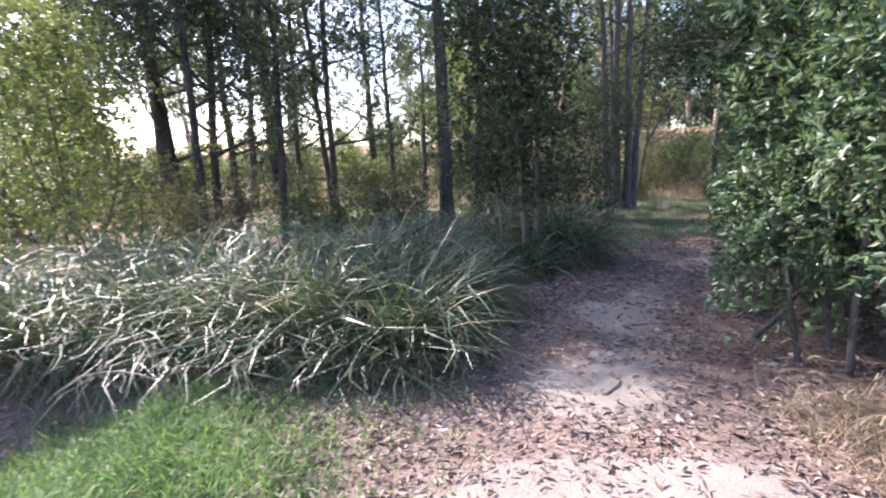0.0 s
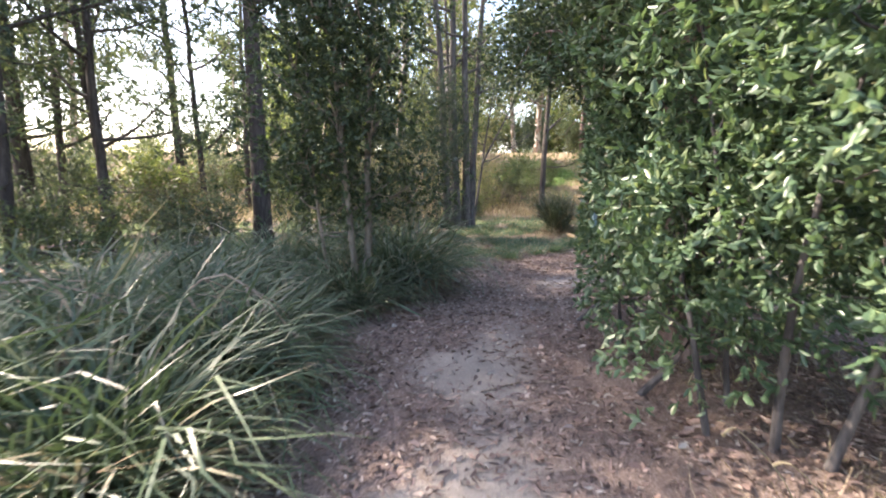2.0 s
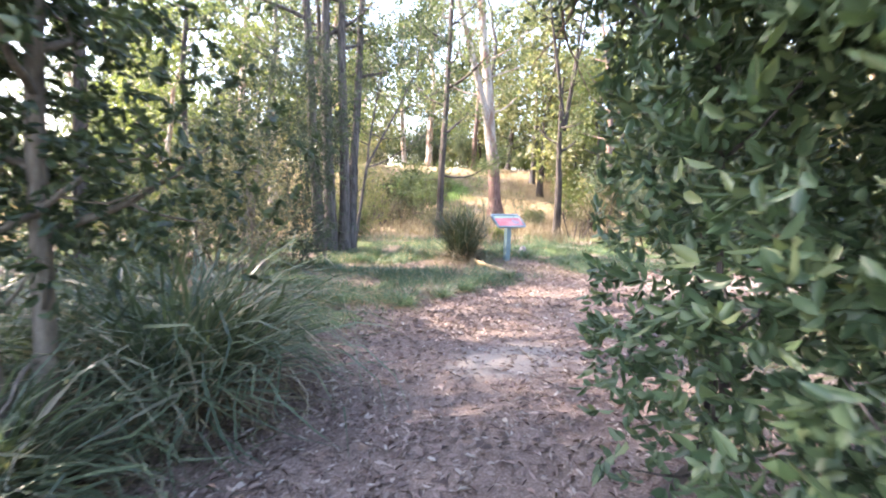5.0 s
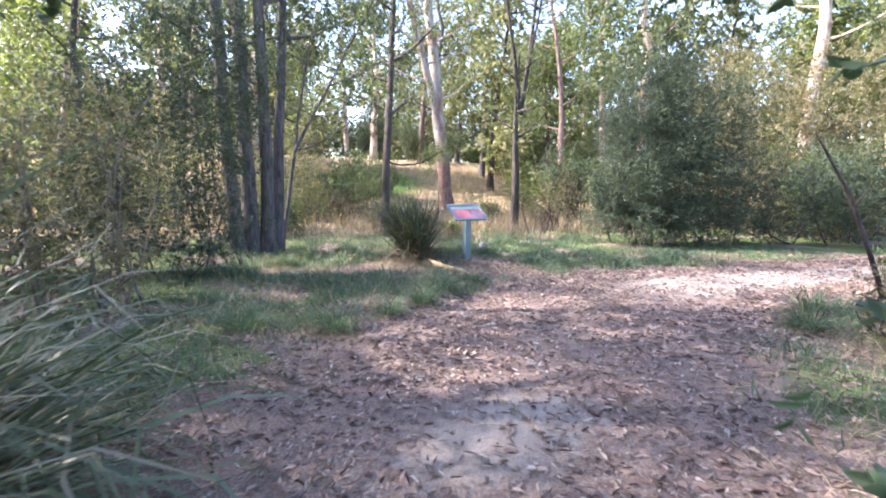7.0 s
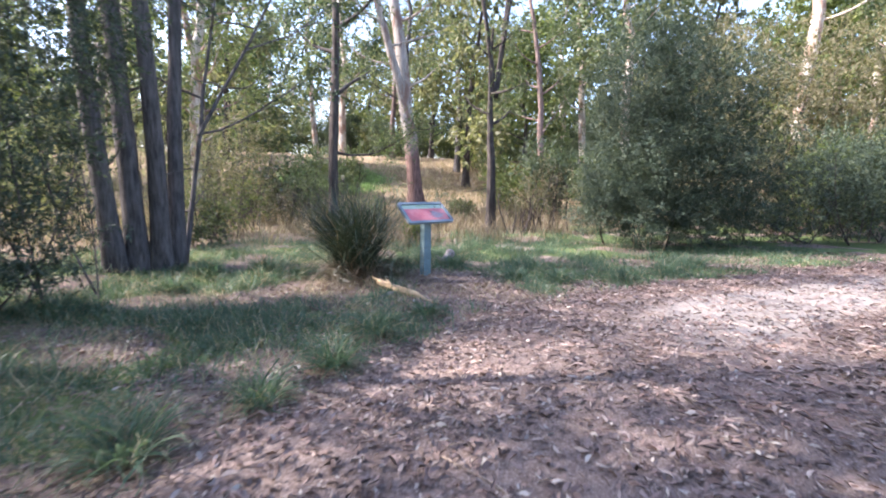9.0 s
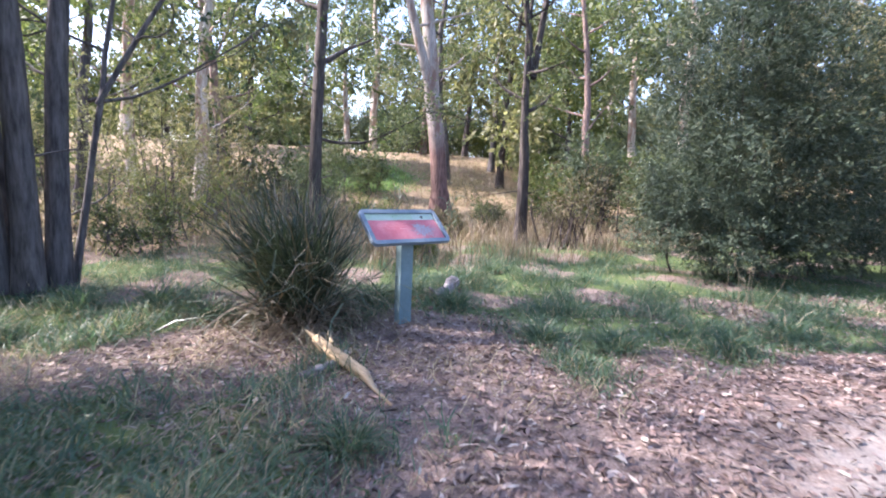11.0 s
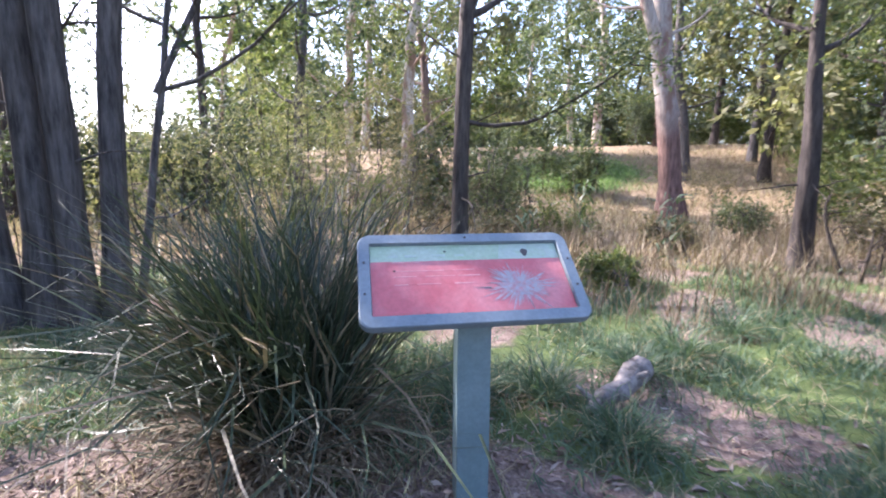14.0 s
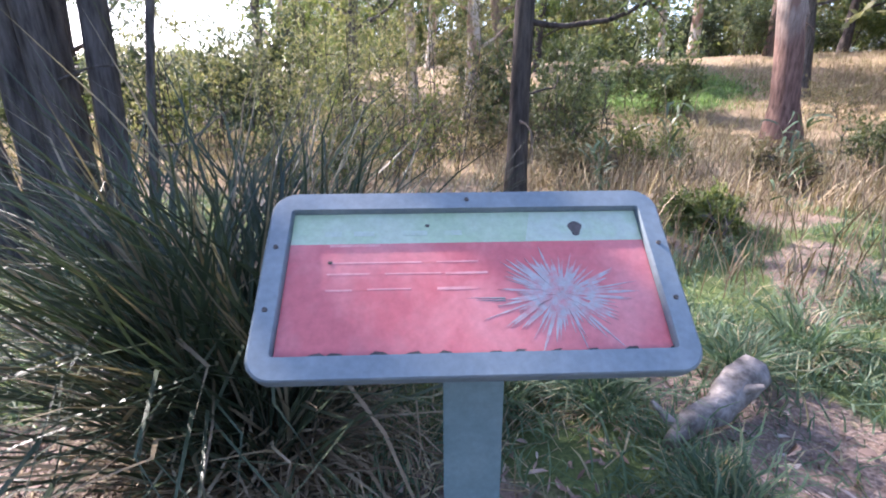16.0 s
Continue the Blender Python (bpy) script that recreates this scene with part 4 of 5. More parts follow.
for i, (x, y, k) in enumerate(((8.3, 21.4, 1.0), (9.7, 23.0, 1.15), (7.0, 23.6, 1.2), (12.4, 22.8, 0.8), (5.4, 21.8, 1.0), (11.0, 27.5, 1.3), (8.4, 27.0, 1.4), (4.0, 19.6, 0.9))):
    bush("airy_shrub", "airy sunlit olive shrub with thin upright stems", x, y, [(0, 0, 1.0 * k, 1.0 * k, 0.9 * k, 0.9 * k), (0.5 * k, 0.3, 2.0 * k, 0.9 * k, 0.9 * k, 0.9 * k), (-0.6 * k, 0.2, 1.8 * k, 0.9 * k, 0.8 * k, 0.9 * k), (0.1, 0, 2.9 * k, 0.6 * k, 0.6 * k, 0.6 * k)], BARK_GREY, (LEAF_OLIVE, LEAF_TAN, LEAF_OLIVE, LEAF_GUM)[i % 4], 330 + i, 10, (0.085, 0.024), 5200, 0.2, False, 0.1, stem_r=0.012, splay=0.15)
bush("dark_scrub", "dense dark grey-green scrub at the trail's far side", 21.6, 11.9, [(0, 0, 1.2, 1.8, 1.5, 1.2), (0.9, -0.8, 2.2, 1.5, 1.4, 1.3), (-0.8, 0.9, 2.0, 1.4, 1.3, 1.3), (1.8, -1.6, 1.1, 1.5, 1.4, 1.1)], BARK_DARK, LEAF_WATTLE_SHADED, 345, 9, (0.09, 0.022), 30000, 0.2, False, 0.4, wave=0.4)

# ---- tussocks ----
for k, (x, y, r, h) in enumerate(((-0.6, 4.35, 1.0, 0.9), (-1.6, 4.6, 1.0, 1.0), (-0.1, 5.6, 0.95, 0.82), (0.1, 6.5, 0.8, 0.66), (-2.7, 4.75, 1.0, 1.05), (-1.1, 5.9, 1.0, 1.05), (-2.2, 6.0, 1.0, 1.05), (-3.6, 5.2, 1.0, 1.0), (-4.3, 4.6, 1.0, 0.95), (-3.3, 6.7, 1.0, 1.1), (0.5, 7.6, 0.8, 0.66), (-0.6, 7.2, 1.0, 1.1), (-4.6, 6.4, 1.0, 1.1), (2.35, 9.35, 1.1, 1.15), (1.2, 9.8, 0.9, 1.0), (-1.8, 7.6, 1.0, 1.1), (-5.6, 5.2, 1.0, 1.0), (1.3, 8.2, 0.7, 0.8), (-0.6, 8.9, 1.0, 1.0), (0.3, 10.6, 1.0, 1.0))):
    tussock(x, y, r, h, 800 if k < 6 or k == 13 else 520, 70 + k, 0.62, width=0.02, singles=24 if k in (0, 1, 2, 3, 4, 13) else 0)
tussock(9.12, 15.27, 0.85, 1.06, 1250, 95, 0.8, 0.014, "tall rush-like tussock of narrow dark green blades beside the sign", "rush_tussock", stiff=0.85, singles=90, wild=1.6, green=RUSH)


# ---- grass tufts ----
for k, (x, y, r, h, dry) in enumerate(((12.2, 16.2, 0.4, 0.34, 1.4), (11.6, 15.9, 0.3, 0.26, 0.3), (13.0, 16.6, 0.4, 0.32, 0.8), (10.95, 14.9, 0.3, 0.26, 0.2), (11.0, 13.5, 0.3, 0.24, 0.3), (11.45, 12.95, 0.35, 0.26, 0.2), (12.4, 12.3, 0.3, 0.24, 0.3), (13.6, 12.2, 0.4, 0.3, 0.5), (7.2, 16.6, 0.35, 0.28, 0.3), (7.9, 16.3, 0.35, 0.3, 0.6), (6.5, 16.0, 0.3, 0.26, 0.5), (8.3, 15.7, 0.35, 0.3, 1.2), (8.5, 12.7, 0.3, 0.22, 1.0), (7.6, 12.4, 0.35, 0.3, 1.6), (6.9, 11.9, 0.35, 0.28, 1.2), (6.2, 11.6, 0.3, 0.24, 0.6), (5.4, 11.4, 0.4, 0.3, 0.6), (4.6, 11.9, 0.4, 0.32, 0.4), (10.2, 15.6, 0.35, 0.3, 0.3), (10.7, 15.5, 0.35, 0.3, 0.3), (9.9, 8.4, 0.4, 0.3, 0.8), (10.9, 8.6, 0.4, 0.3, 0.6))):
    tussock(x, y, r, h, 240, 500 + k, dry, 0.008, "tuft of long fine grass with dry blades" if dry > 0.7 else "tuft of long fine green grass", "grass_tuft", "grass tuft", "grass tufts by the trail", 0.1, 0, 1.0, GRASS)

# ---- fallen timber ----
def fallen(name, label, points, radii, mat, seed, extra=(), category="log", rough=0.09, smooth=True):
    root = tagged(new(name), label, category)
    root.location = (*points[0][:2], float(ground_z(*points[0][:2])))
    o = np.array(root.location)
    def line(pts):
        p = np.array([(x, y, float(ground_z(x, y)) + z) for x, y, z in pts]) - o
        s = np.linspace(0, len(p) - 1, len(p) * 4)
        return np.stack([np.interp(s, range(len(p)), p[:, c]) for c in range(3)], 1), s
    p, s = line(points)
    rr = np.interp(s, range(len(radii)), radii)
    cap = np.concatenate([[p[0] * 1.0], p, [p[-1]]])
    raw("shaft", *tube(cap, np.concatenate([[0.004], rr, [0.003]]), 12, rough, seed), mat, root, smooth)
    for pts, r in extra:
        q, s = line(pts)
        raw("branch_stub", *tube(q, np.linspace(r, r * 0.3, len(q)), 8, 0.08, seed + 1), mat, root, True)
    return root


fallen("fallen_branch", "bleached yellowish fallen branch with a knobbly broken end", ((8.97, 14.42, 0.13), (9.0, 14.25, 0.08), (9.03, 13.95, 0.055), (9.05, 13.6, 0.045), (9.0, 13.3, 0.02), (8.97, 12.95, 0.012)), (0.045, 0.058, 0.055, 0.045, 0.016, 0.007), WOOD_BLEACHED, 3, (([(8.98, 14.38, 0.12), (8.9, 14.5, 0.2)], 0.03), ([(9.07, 14.3, 0.09), (9.1, 14.45, 0.17)], 0.026)), "fallen branch", 0.04)
fallen("broken_branch", "short dark broken branch lying in leaf litter", ((8.62, 13.86, 0.04), (8.78, 13.9, 0.045), (8.95, 13.96, 0.04)), (0.03, 0.042, 0.036), WOOD_GREY, 8, (), "branch")
fallen("fallen_log", "short silvery weathered log lying in grass", ((10.88, 15.2, 0.04), (11.02, 15.32, 0.08), (11.2, 15.42, 0.1), (11.36, 15.55, 0.17), (11.5, 15.64, 0.18)), (0.03, 0.052, 0.068, 0.09, 0.084), WOOD_GREY, 4, (([(11.3, 15.5, 0.16), (11.4, 15.42, 0.26)], 0.04), ([(10.95, 15.28, 0.06), (10.86, 15.36, 0.14)], 0.03)), "log", 0.05, True)


# ---- ground cover ----
def scatter(g, n, x0, x1, y0, y1, weight):
    x, y = g.uniform(x0, x1, n), g.uniform(y0, y1, n)
    keep = g.uniform(0, 1, n) < weight(x, y)
    return x[keep], y[keep]


g = np.random.default_rng(3)
clumps = lambda x, y: 0.55 + 0.45 * np.sin(2.1 * x + 1.3 * np.sin(1.7 * y)) * np.sin(2.4 * y + np.sin(1.9 * x))


def strewn(n, x0, x1, y0, y1, weight):
    x, y = scatter(g, n, x0, x1, y0, y1, weight)
    n = len(x)
    pos = np.stack([x, y, ground_z(x, y) + g.uniform(0.003, 0.024, n)], 1)
    ax = g.uniform(0, 6.283, n)
    axis = np.stack([np.cos(ax), np.sin(ax), g.normal(size=n) * 0.16], 1)
    side = np.stack([-np.sin(ax), np.cos(ax), g.normal(size=n) * 0.45], 1)
    ln, wd = g.uniform(0.03, 0.1, n)[:, None], g.uniform(0.008, 0.022, n)[:, None]
    bow = side * ln * g.normal(size=n)[:, None] * 0.12
    up = np.array([0, 0, 1.0]) * (g.uniform(-0.004, 0.016, n)[:, None])
    v = np.stack([pos, pos + axis * ln * 0.35 - side * wd * 0.5 + bow * 0.7, pos + axis * ln * 0.7 - side * wd * 0.35 + bow + up, pos + axis * ln + up * 0.5, pos + axis * ln * 0.7 + side * wd * 0.35 + bow + up, pos + axis * ln * 0.35 + side * wd * 0.5 + bow * 0.7 + up], 1).reshape(-1, 3)
    k = np.arange(n)[:, None] * 6
    return v, np.concatenate([k + [0, 1, 2, 3], k + [0, 3, 4, 5]])


cover = lambda x, y: np.clip((1.0 - 0.93 * bare_amount(x, y)) * (1 - 0.8 * green_amount(x, y)) * (0.35 + 0.65 * clumps(x, y)), 0.05, 1) * (1 - smoothstep(2.2, 4.2, trail(x, y)))
tagged(raw("leaf_litter", *strewn(500000, -6, 20, -4, 17, cover), LITTER), "brown and grey fallen gum leaves strewn on the earth", "leaf litter", kind="stuff")


def turf(name, label, x, y, high, width, mat, seed, lo, hi, c0, c1, steps=3):
    g = np.random.default_rng(seed)
    n = len(x)
    root = np.stack([x, y, ground_z(x, y) - 0.01], 1)
    size = 0.7 + 0.6 * patchy(x * 2.3, y * 2.3)
    return tagged(raw(name, *blades(g, root, g.uniform(0, 6.283, n), g.uniform(lo, hi, n), g.uniform(c0, c1, n), high * g.uniform(0.5, 1.4, n) * size, width * g.uniform(0.7, 1.3, n), steps, ground_z), mat), label, "grass", kind="stuff")


near_sign = lambda x, y: np.exp(-(((x - 9.0) / 8.0) ** 2 + ((y - 14.0) / 5.5) ** 2))
x, y = scatter(g, 640000, 3, 20, 8, 21, lambda x, y: green_amount(x, y) * clumps(x * 1.4, y * 1.4) ** 1.5 * near_sign(x, y))
turf("grass", "low green grass around the sign", x, y, 0.18, 0.009, GRASS, 4, 0.1, 1.0, 0.3, 1.6)
x, y = scatter(g, 60000, -4.5, 0.2, 0.2, 4.2, lambda x, y: green_amount(x, y))
turf("grass", "fresh green grass beside the trail", x, y, 0.17, 0.008, GRASS_LUSH, 7, 0.1, 1.0, 0.3, 1.6)
x, y = scatter(g, 60000, 4.5, 14, 3, 10, lambda x, y: green_amount(x, y) * clumps(x, y))
turf("grass", "short green grass patch by the trail", x, y, 0.15, 0.008, GRASS, 8, 0.1, 1.0, 0.3, 1.6)
x, y = scatter(g, 300000, -5, 20, 1, 20, lambda x, y: smoothstep(0.9, 1.6, trail(x, y)) * (0.15 + clumps(x + 4, y - 3) ** 2) * (0.3 + 0.7 * near_sign(x, y)) * (1 - 0.8 * smoothstep(9.5, 11.0, x)))
turf("dry_grass", "sparse straw-coloured dry grass", x, y, 0.2, 0.006, GRASS_DRY, 5, 0.4, 1.4, 0.2, 1.2)
x, y = scatter(g, 90000, -14, 34, 19, 42, lambda x, y: clumps(x * 0.7, y * 0.7) * (1 - green_amount(x, y)))
turf("tall_dry_grass", "tall pale dry grass on the slope", x, y, 0.42, 0.02, GRASS_DRY, 6, 0.05, 0.7, 0.1, 1.2)
x, y = scatter(g, 30000, 15, 27, 34, 46, lambda x, y: green_amount(x, y))
turf("lawn_grass", "bright green lawn on the slope", x, y, 0.22, 0.03, GRASS_LUSH, 13, 0.1, 0.9, 0.3, 1.2)
x, y = scatter(g, 16000, 10.8, 22, 16.8, 24, lambda x, y: clumps(x, y) ** 2)
turf("seeding_weeds", "brown seeding weeds behind the sign", x, y, 0.55, 0.012, STRAP_DRY, 9, 0.02, 0.5, 0.1, 0.9)
x, y = scatter(g, 2500, 2.2, 3.9, 1.9, 3.0, lambda x, y: clumps(x, y))
turf("dry_grass", "reddish dry grass under the bush", x, y, 0.3, 0.005, STRAP_DRY, 10, 0.2, 1.4, 0.1, 1.3)

# ---- far trees and undergrowth ----
far = [tree("far_tree", "distant gum with pale trunk and hanging foliage", 9.0, 52.0, [(0, 0, 0.7, 20, 0.8, 0)], BARK_GUM, LEAF_GUM, 201, 0.25, 11, 4.4, (0.5, 0.2), 5400, 0.8, 0.8, False, 2, group="far trees", sway=6.0),
       tree("far_tree", "distant leafy olive-green tree", 16.0, 46.0, [(0, 0, 0.5, 15, 0.5, 0)], BARK_DARK, LEAF_OLIVE, 202, 0.12, 11, 3.6, (0.44, 0.2), 5400, 0.5, 0.75, False, 2, group="far trees", sway=6.0),
       tree("far_tree", "distant sunlit yellow-green tree", 2.0, 44.0, [(0, 0, 0.4, 12, 0.5, 0)], BARK_GREY, LEAF_BRIGHT, 203, 0.1, 11, 3.2, (0.42, 0.19), 5400, 0.4, 0.75, False, 1, group="far trees", sway=6.0)]
low = [bush("undergrowth_shrub", "leafy green shrub on the slope", 12.5, 27.0, [(0, 0, 1.2, 1.6, 1.6, 1.2), (1.2, 0.6, 1.9, 1.3, 1.3, 1.3), (-1.1, 0.4, 1.6, 1.2, 1.2, 1.4)], BARK_DARK, LEAF_GUM, 211, 9, (0.19, 0.065), 5600, 0.1, False, 0.15),
       bush("undergrowth_shrub", "grey-green wattle shrub on the slope", 5.0, 26.0, [(0, 0, 1.5, 1.4, 1.4, 1.4), (0.9, -0.4, 2.6, 1.2, 1.2, 1.3), (-0.9, 0.3, 2.2, 1.1, 1.1, 1.3)], BARK_DARK, LEAF_WATTLE, 212, 9, (0.19, 0.055), 5600, 0.2, False, 0.15),
       bush("undergrowth_shrub", "sunlit yellow-green shrub on the slope", 0.5, 30.0, [(0, 0, 1.2, 1.8, 1.8, 1.3), (1.0, 0.7, 2.1, 1.3, 1.3, 1.2)], BARK_DARK, LEAF_BRIGHT, 213, 8, (0.19, 0.07), 5200, 0.1, False, 0.15)]
fr = random.Random(8)


def open_lawn(x, y):
    """True outside the open lawn on the slope and the gap to the north-west of it."""
    t = min(max((22 - x) * 0.766 + (y - 41) * 0.643, 0), 20)
    return math.hypot(x - 22 + 0.766 * t, y - 41 - 0.643 * t) > 6.5


for i in range(110):
    a = radians(-75 + 195 * ((i * 0.618) % 1.0) + fr.uniform(-2, 2))
    d = 32 + 55 * (i / 110)
    x, y = 6 + d * math.sin(a), 10 + d * math.cos(a)
    if open_lawn(x, y) and not (-44 < math.degrees(a) < -6 and i % 6):
        copy_thing(far[i % 3], pose(x, y, float(ground_z(x, y)), 0, 0, fr.uniform(0, 360)))
for i in range(135):
    a = radians(-80 + 205 * ((i * 0.618) % 1.0) + fr.uniform(-2, 2))
    d = 17 + 52 * (i / 135)
    x, y = 5 + d * math.sin(a), 10 + d * math.cos(a)
    if open_lawn(x, y) and float(trail(x, y)) > 2.5 and math.hypot(x - 17.5, y - 16) > 5 and not (1.5 < x < 23 and y < 33):
        copy_thing(low[i % 3], pose(x, y, float(ground_z(x, y)), 0, 0, fr.uniform(0, 360)))

for i in range(44):
    a = radians(-8 + 112 * ((i * 0.618) % 1.0))
    d = 54 + 20 * (i / 44)
    x, y = 6 + d * math.sin(a), 10 + d * math.cos(a)
    k = fr.uniform(1.7, 2.6)
    copy_thing(low[i % 3], pose(x, y, float(ground_z(x, y)) - 0.1, 0, 0, fr.uniform(0, 360)) @ Matrix.Diagonal((k, k, k, 1)))
for i, (x, y) in enumerate(((23.0, 18.5), (24.5, 11.6), (30.5, 11.5), (22.5, 21.5), (33.0, 14.0), (29.0, 19.5), (35.0, 7.0), (27.0, 6.0), (22.0, 6.5))):
    copy_thing(low[i % 2], pose(x, y, float(ground_z(x, y)) - 0.05, 0, 0, 70 * i))


# ---- sticks and small stuff ----
def dead_spray(name, label, x, y, heading, seed, reach=1.6, high=0.8):
    """A bare dead branch that leans out of the tussocks and droops with many twigs."""
    g = np.random.default_rng(seed)
    z = float(ground_z(x, y))
    root = tagged(new(name), label, "branch")
    root.location = (x, y, z)
    out = np.array([math.cos(heading), math.sin(heading), 0.0])
    t = np.linspace(0, 1, 9)[:, None]
    line = out * reach * t + np.array([0, 0, 1.0]) * (high * np.sin(t * 2.6) - 0.04) + np.cumsum(g.normal(size=(9, 3)) * 0.02, 0)
    raw("shaft", *tube(line, np.linspace(0.016, 0.006, 9), 6, 0.08, seed), TWIG, root, True)
    for k in range(11):
        b = line[int(g.integers(2, 9))]
        tw = limb_line(g, b, out * 0.7 + g.normal(size=3) * 0.5 + np.array([0, 0, -0.35]), g.uniform(0.3, 0.7), -0.7, 6, 0.2)
        tw[:, 2] = np.maximum(tw[:, 2], ground_z(tw[:, 0] + x, tw[:, 1] + y) - z + 0.01)
        raw("twig", *tube(tw, np.linspace(0.007, 0.002, len(tw)), 5, 0.05, k), TWIG, root, True)
    return root


dead_spray("dead_branch", "bare grey dead branch drooping over the tussocks", -2.9, 4.5, -0.75, 401, 1.6, 0.62)
dead_spray("dead_branch", "bare grey dead branch drooping over the ditch", -3.9, 3.9, -0.3, 402, 1.7, 0.5)
dead_spray("dead_branch", "long bare dead branch among the tussocks", -2.6, 5.6, -0.1, 403, 2.2, 1.15)
dead_spray("dead_branch", "bare dead branch lying over tussock blades", -0.9, 6.1, -0.5, 404, 1.5, 1.0)


def stalks(x, y, n, high, seed):
    g = np.random.default_rng(seed)
    z = float(ground_z(x, y))
    root = tagged(new("dry_weed"), "straw-coloured dry weed with curled seed heads", "weed")
    root.location = (x, y, z)
    for k in range(n):
        base = np.array([*g.normal(size=2) * 0.12, -0.02])
        st = limb_line(g, base, (*g.normal(size=2) * 0.3, 1.0), high * g.uniform(0.5, 1.1), -0.5, 7, 0.1)
        raw("stalk", *tube(st, np.linspace(0.005, 0.0025, len(st)), 5, 0, k), GRASS_DRY, root, True)
        hook = limb_line(g, st[-1], (*g.normal(size=2), 0.3), 0.08, -2.0, 5, 0.1)
        raw("seed_head", *tube(hook, np.linspace(0.004, 0.009, len(hook)), 6, 0.2, k), GRASS_DRY, root, True)
    return root


stalks(2.55, 2.55, 6, 0.6, 411)
stalks(2.85, 2.9, 5, 0.55, 412)
stalks(14.2, 12.9, 10, 0.8, 413)


def reed(x, y, high, n, seed):
    """Thin upright culms with long leaves that hang from their tops."""
    g = np.random.default_rng(seed)
    z = float(ground_z(x, y))
    root = tagged(new("reed"), "slim green-brown reed with drooping tip leaves", "reed")
    root.location = (x, y, z)
    for k in range(n):
        st = limb_line(g, (*g.normal(size=2) * 0.1, -0.02), (*g.normal(size=2) * 0.08, 1.0), high * g.uniform(0.75, 1.05), 0.1, 9, 0.05)
        raw("culm", *tube(st, np.linspace(0.008, 0.004, len(st)), 5, 0, k), STRAP_DRY, root, True)
        at = st[[4, 5, 6, 7, 8, 9, 9]]
        m = len(at)
        v, q = blades(g, at, g.uniform(0, 6.28, m), g.uniform(0.4, 0.9, m), g.uniform(1.2, 2.2, m), g.uniform(0.22, 0.42, m), np.full(m, 0.03), 5)
        for b in range(m):
            raw("leaf", v.reshape(m, -1, 3)[b], q.reshape(m, -1, 4)[b] - b * 12, STRAP, root)
    return root


reed(12.5, 18.95, 1.6, 5, 431)
reed(11.6, 18.3, 1.1, 4, 432)
reed(13.6, 18.6, 1.2, 4, 433)


def stick(label, pts, r, seed):
    return fallen("stick", label, pts, (r, r * 0.8, r * 0.4), TWIG, seed, (), "stick")


stick("thin dry stick lying on the trail", ((5.4, 8.5, 0.012), (5.55, 8.85, 0.014), (5.62, 9.2, 0.012)), 0.009, 421)
stick("thin dry stick lying in leaf litter", ((1.9, 4.9, 0.012), (2.3, 5.0, 0.015), (2.6, 4.92, 0.012)), 0.008, 422)
stick("curved dry stick at the trail's edge", ((0.3, 4.4, 0.012), (0.6, 4.75, 0.02), (0.7, 5.2, 0.012)), 0.010, 423)
stick("thin dry stick among fallen leaves", ((6.6, 9.6, 0.012), (6.75, 9.9, 0.012), (6.7, 10.3, 0.012)), 0.008, 424)
stick("short dry stick on bare earth", ((1.2, 3.3, 0.01), (1.35, 3.45, 0.012), (1.42, 3.7, 0.01)), 0.008, 425)

tw = []
x, y = scatter(g, 2600, -1, 16, 0.5, 15, lambda x, y: cover(x, y))
for k in range(len(x)):
    a, ln = g.uniform(0, 6.28), g.uniform(0.06, 0.28)
    p = np.array([[x[k] + ln * s * math.cos(a + 0.3 * s), y[k] + ln * s * math.sin(a + 0.3 * s), 0] for s in (0, 0.5, 1)])
    p[:, 2] = ground_z(p[:, 0], p[:, 1]) + g.uniform(0.008, 0.03)
    tw.append(tube(p, np.array([0.0035, 0.003, 0.0015]), 4, 0, 0))
tagged(raw("twig_litter", *joined(tw), TWIG), "small dry twigs scattered among the leaves", "twigs", kind="stuff")


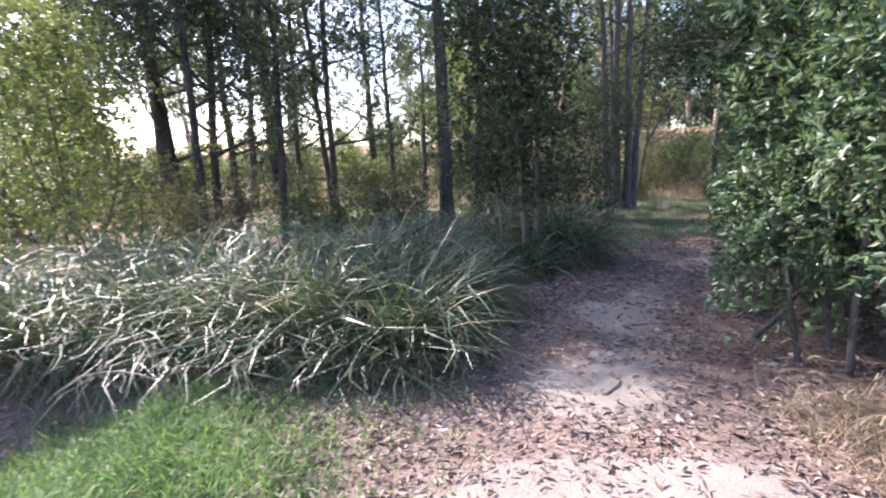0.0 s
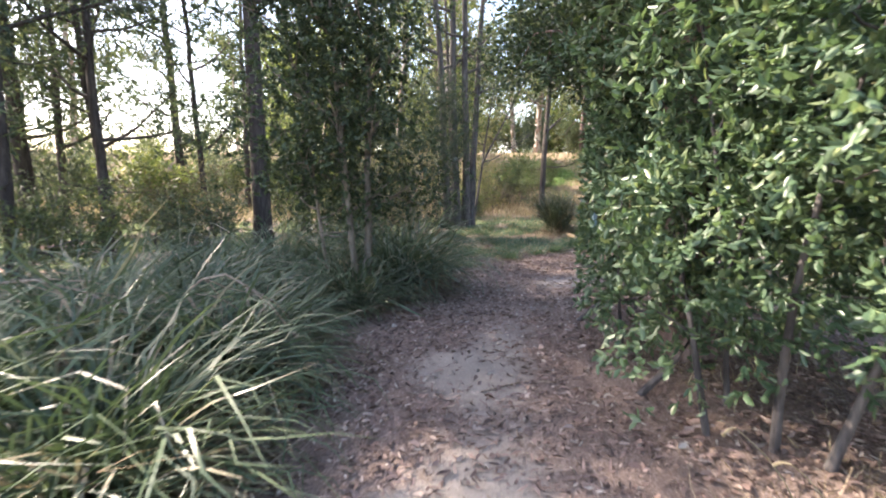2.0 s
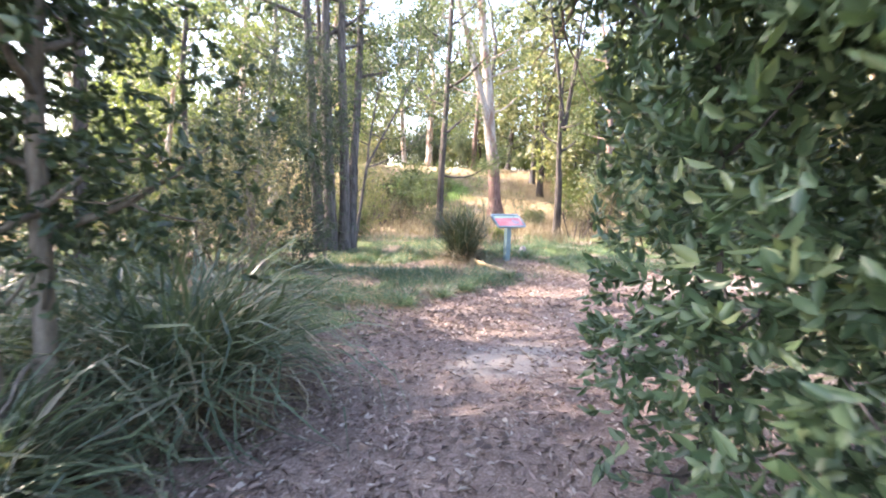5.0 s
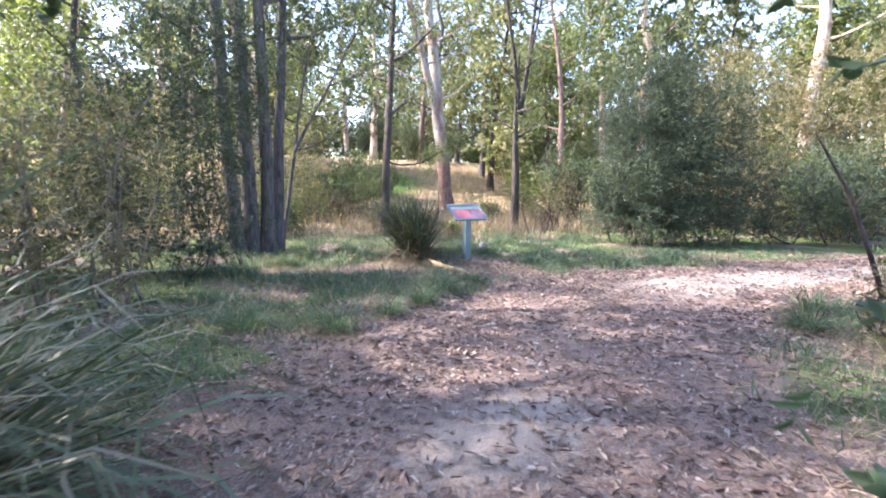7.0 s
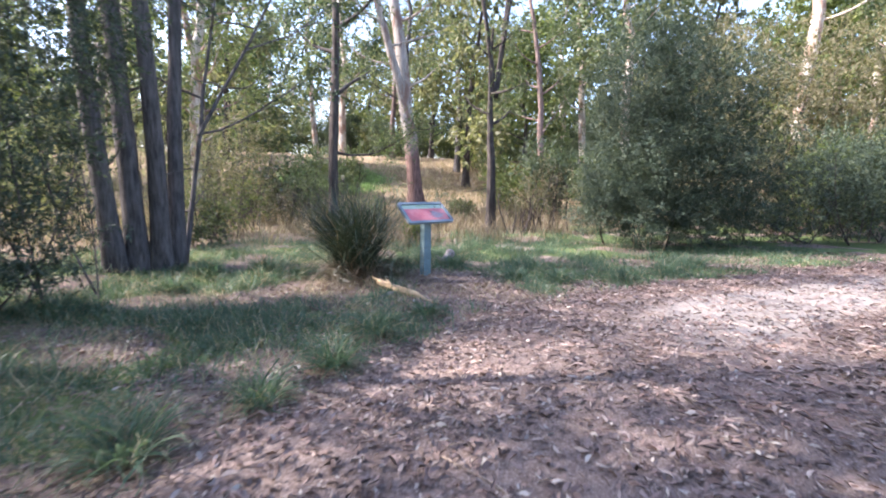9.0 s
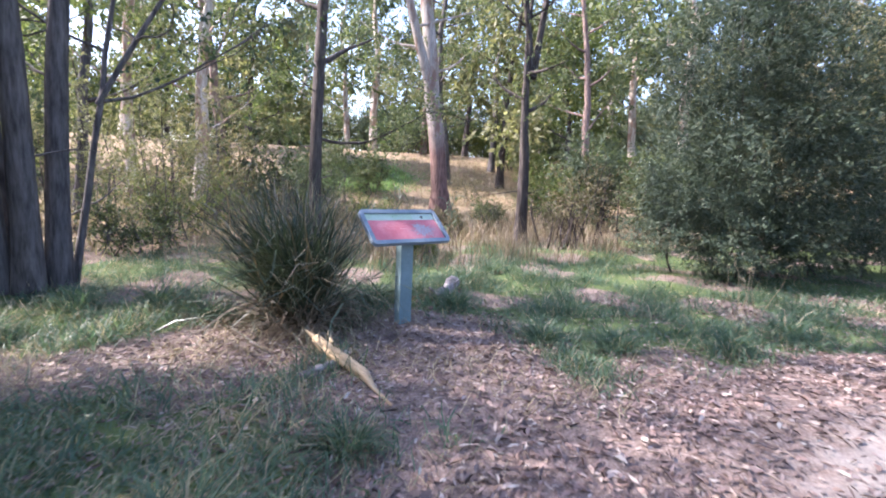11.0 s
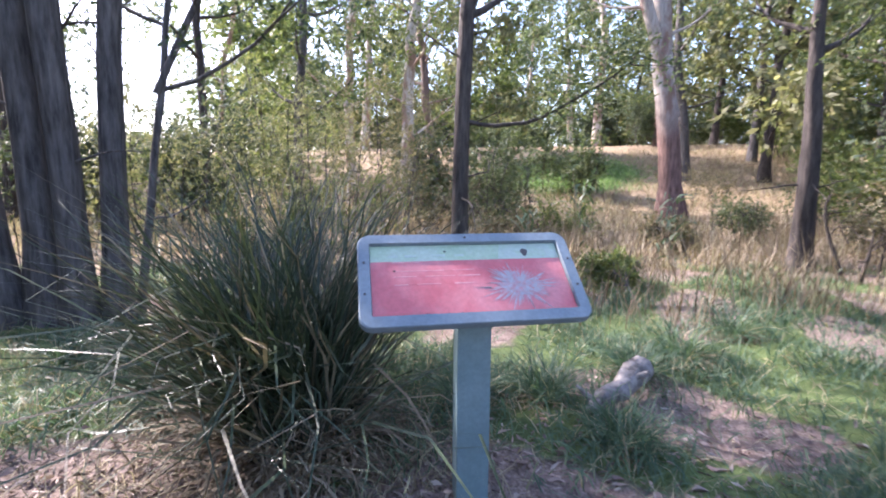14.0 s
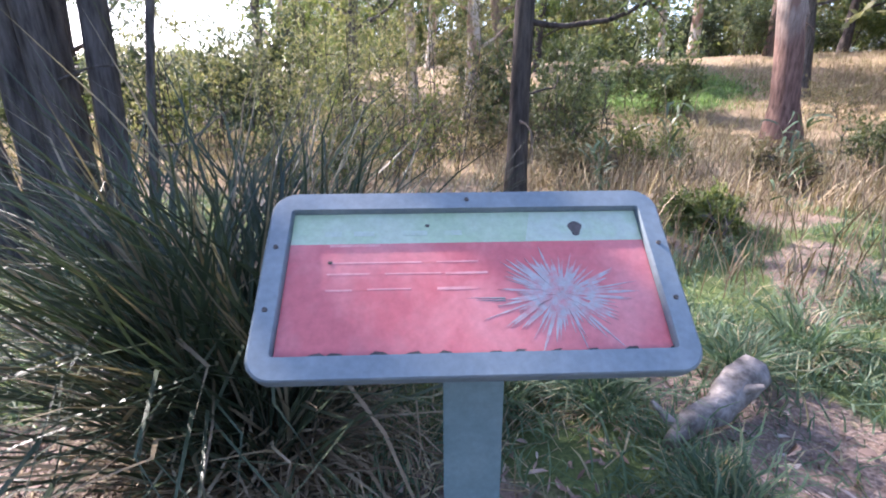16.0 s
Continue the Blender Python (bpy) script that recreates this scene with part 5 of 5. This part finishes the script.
fallen("dead_sapling", "leaning bare dead sapling beside the trail", ((10.3, 7.7, -0.05), (10.0, 7.95, 0.9), (9.7, 8.15, 1.6), (9.35, 8.4, 2.2)), (0.032, 0.026, 0.018, 0.007), BARK_DARK, 6, (([(9.8, 8.1, 1.4), (9.6, 7.9, 1.75)], 0.014),), "dead tree")
for i, (x, y, k) in enumerate(((9.6, 7.3, 0.5), (12.2, 7.6, 0.6), (14.8, 7.4, 0.8), (11.0, 6.2, 0.8), (18.0, 7.0, 1.2), (21.5, 12.5, 0.9))):
    bush("scrub_shrub", "scrubby brown and green shrub beside the trail", x, y, [(0, 0, 0.7 * k, 1.2 * k, 1.0 * k, 0.8 * k), (0.8 * k, 0.3, 1.0 * k, 0.8 * k, 0.8 * k, 0.8 * k)], BARK_GREY, (LEAF_RUST, LEAF_GUM)[i % 2], 370 + i, 9, (0.07, 0.024), 4200, 0.1, False, 0.1, stem_r=0.01, splay=0.2)

# ---- single leaves near the way ----
def leaf_meshes(name, mat, length, width, n, seed):
    g = np.random.default_rng(seed)
    out = []
    for k in range(n):
        ob = raw(name, *leaves(g, np.zeros((1, 3)), length, width, fold=0.22, axis=np.array([[1.0, 0, 0.05]]), up=np.array([[0, 0, 1.0]])), mat)
        out.append(ob.data)
        bpy.data.objects.remove(ob)
    return out


g = np.random.default_rng(77)
stock = leaf_meshes("fallen_leaf", LITTER, 0.085, 0.02, 12, 78)
for k in range(300):
    s = g.uniform(0, 1) * (len(WALK) - 2) + 1
    i = min(int(s), len(WALK) - 2)
    x = WALK[i][0] + (s - i) * (WALK[i + 1][0] - WALK[i][0]) + g.normal() * 0.7
    y = WALK[i][1] + (s - i) * (WALK[i + 1][1] - WALK[i][1]) + g.normal() * 0.7
    ob = new("fallen_leaf", stock[k % 12])
    ob.parent = ground
    ob.matrix_local = pose(x, y, float(ground_z(x, y)) + 0.02, g.uniform(-20, 20), g.uniform(-12, 8), g.uniform(0, 360))

stock = leaf_meshes("leaf", LEAF_BROAD, 0.08, 0.037, 12, 79)
lum = np.array(broad)
made = 0
while made < 300:
    lu = lum[int(g.integers(0, len(lum)))]
    d = unit(g.normal(size=3) + np.array([-1.1, -0.4, 0.0]))
    p = lu[:3] + d * lu[3:] * g.uniform(0.95, 1.12)
    if p[2] > 0.4 and p[2] < 3.2 and clear_of_walk(np.array([[3.25 + p[0], 4.0 + p[1], 0.5]]))[0]:
        ob = new("leaf", stock[made % 12])
        ob.parent = broad_bush
        ob.matrix_local = pose(*p, g.uniform(-40, 40), g.uniform(-30, 50), math.degrees(math.atan2(d[1], d[0])) + g.uniform(-60, 60))
        made += 1
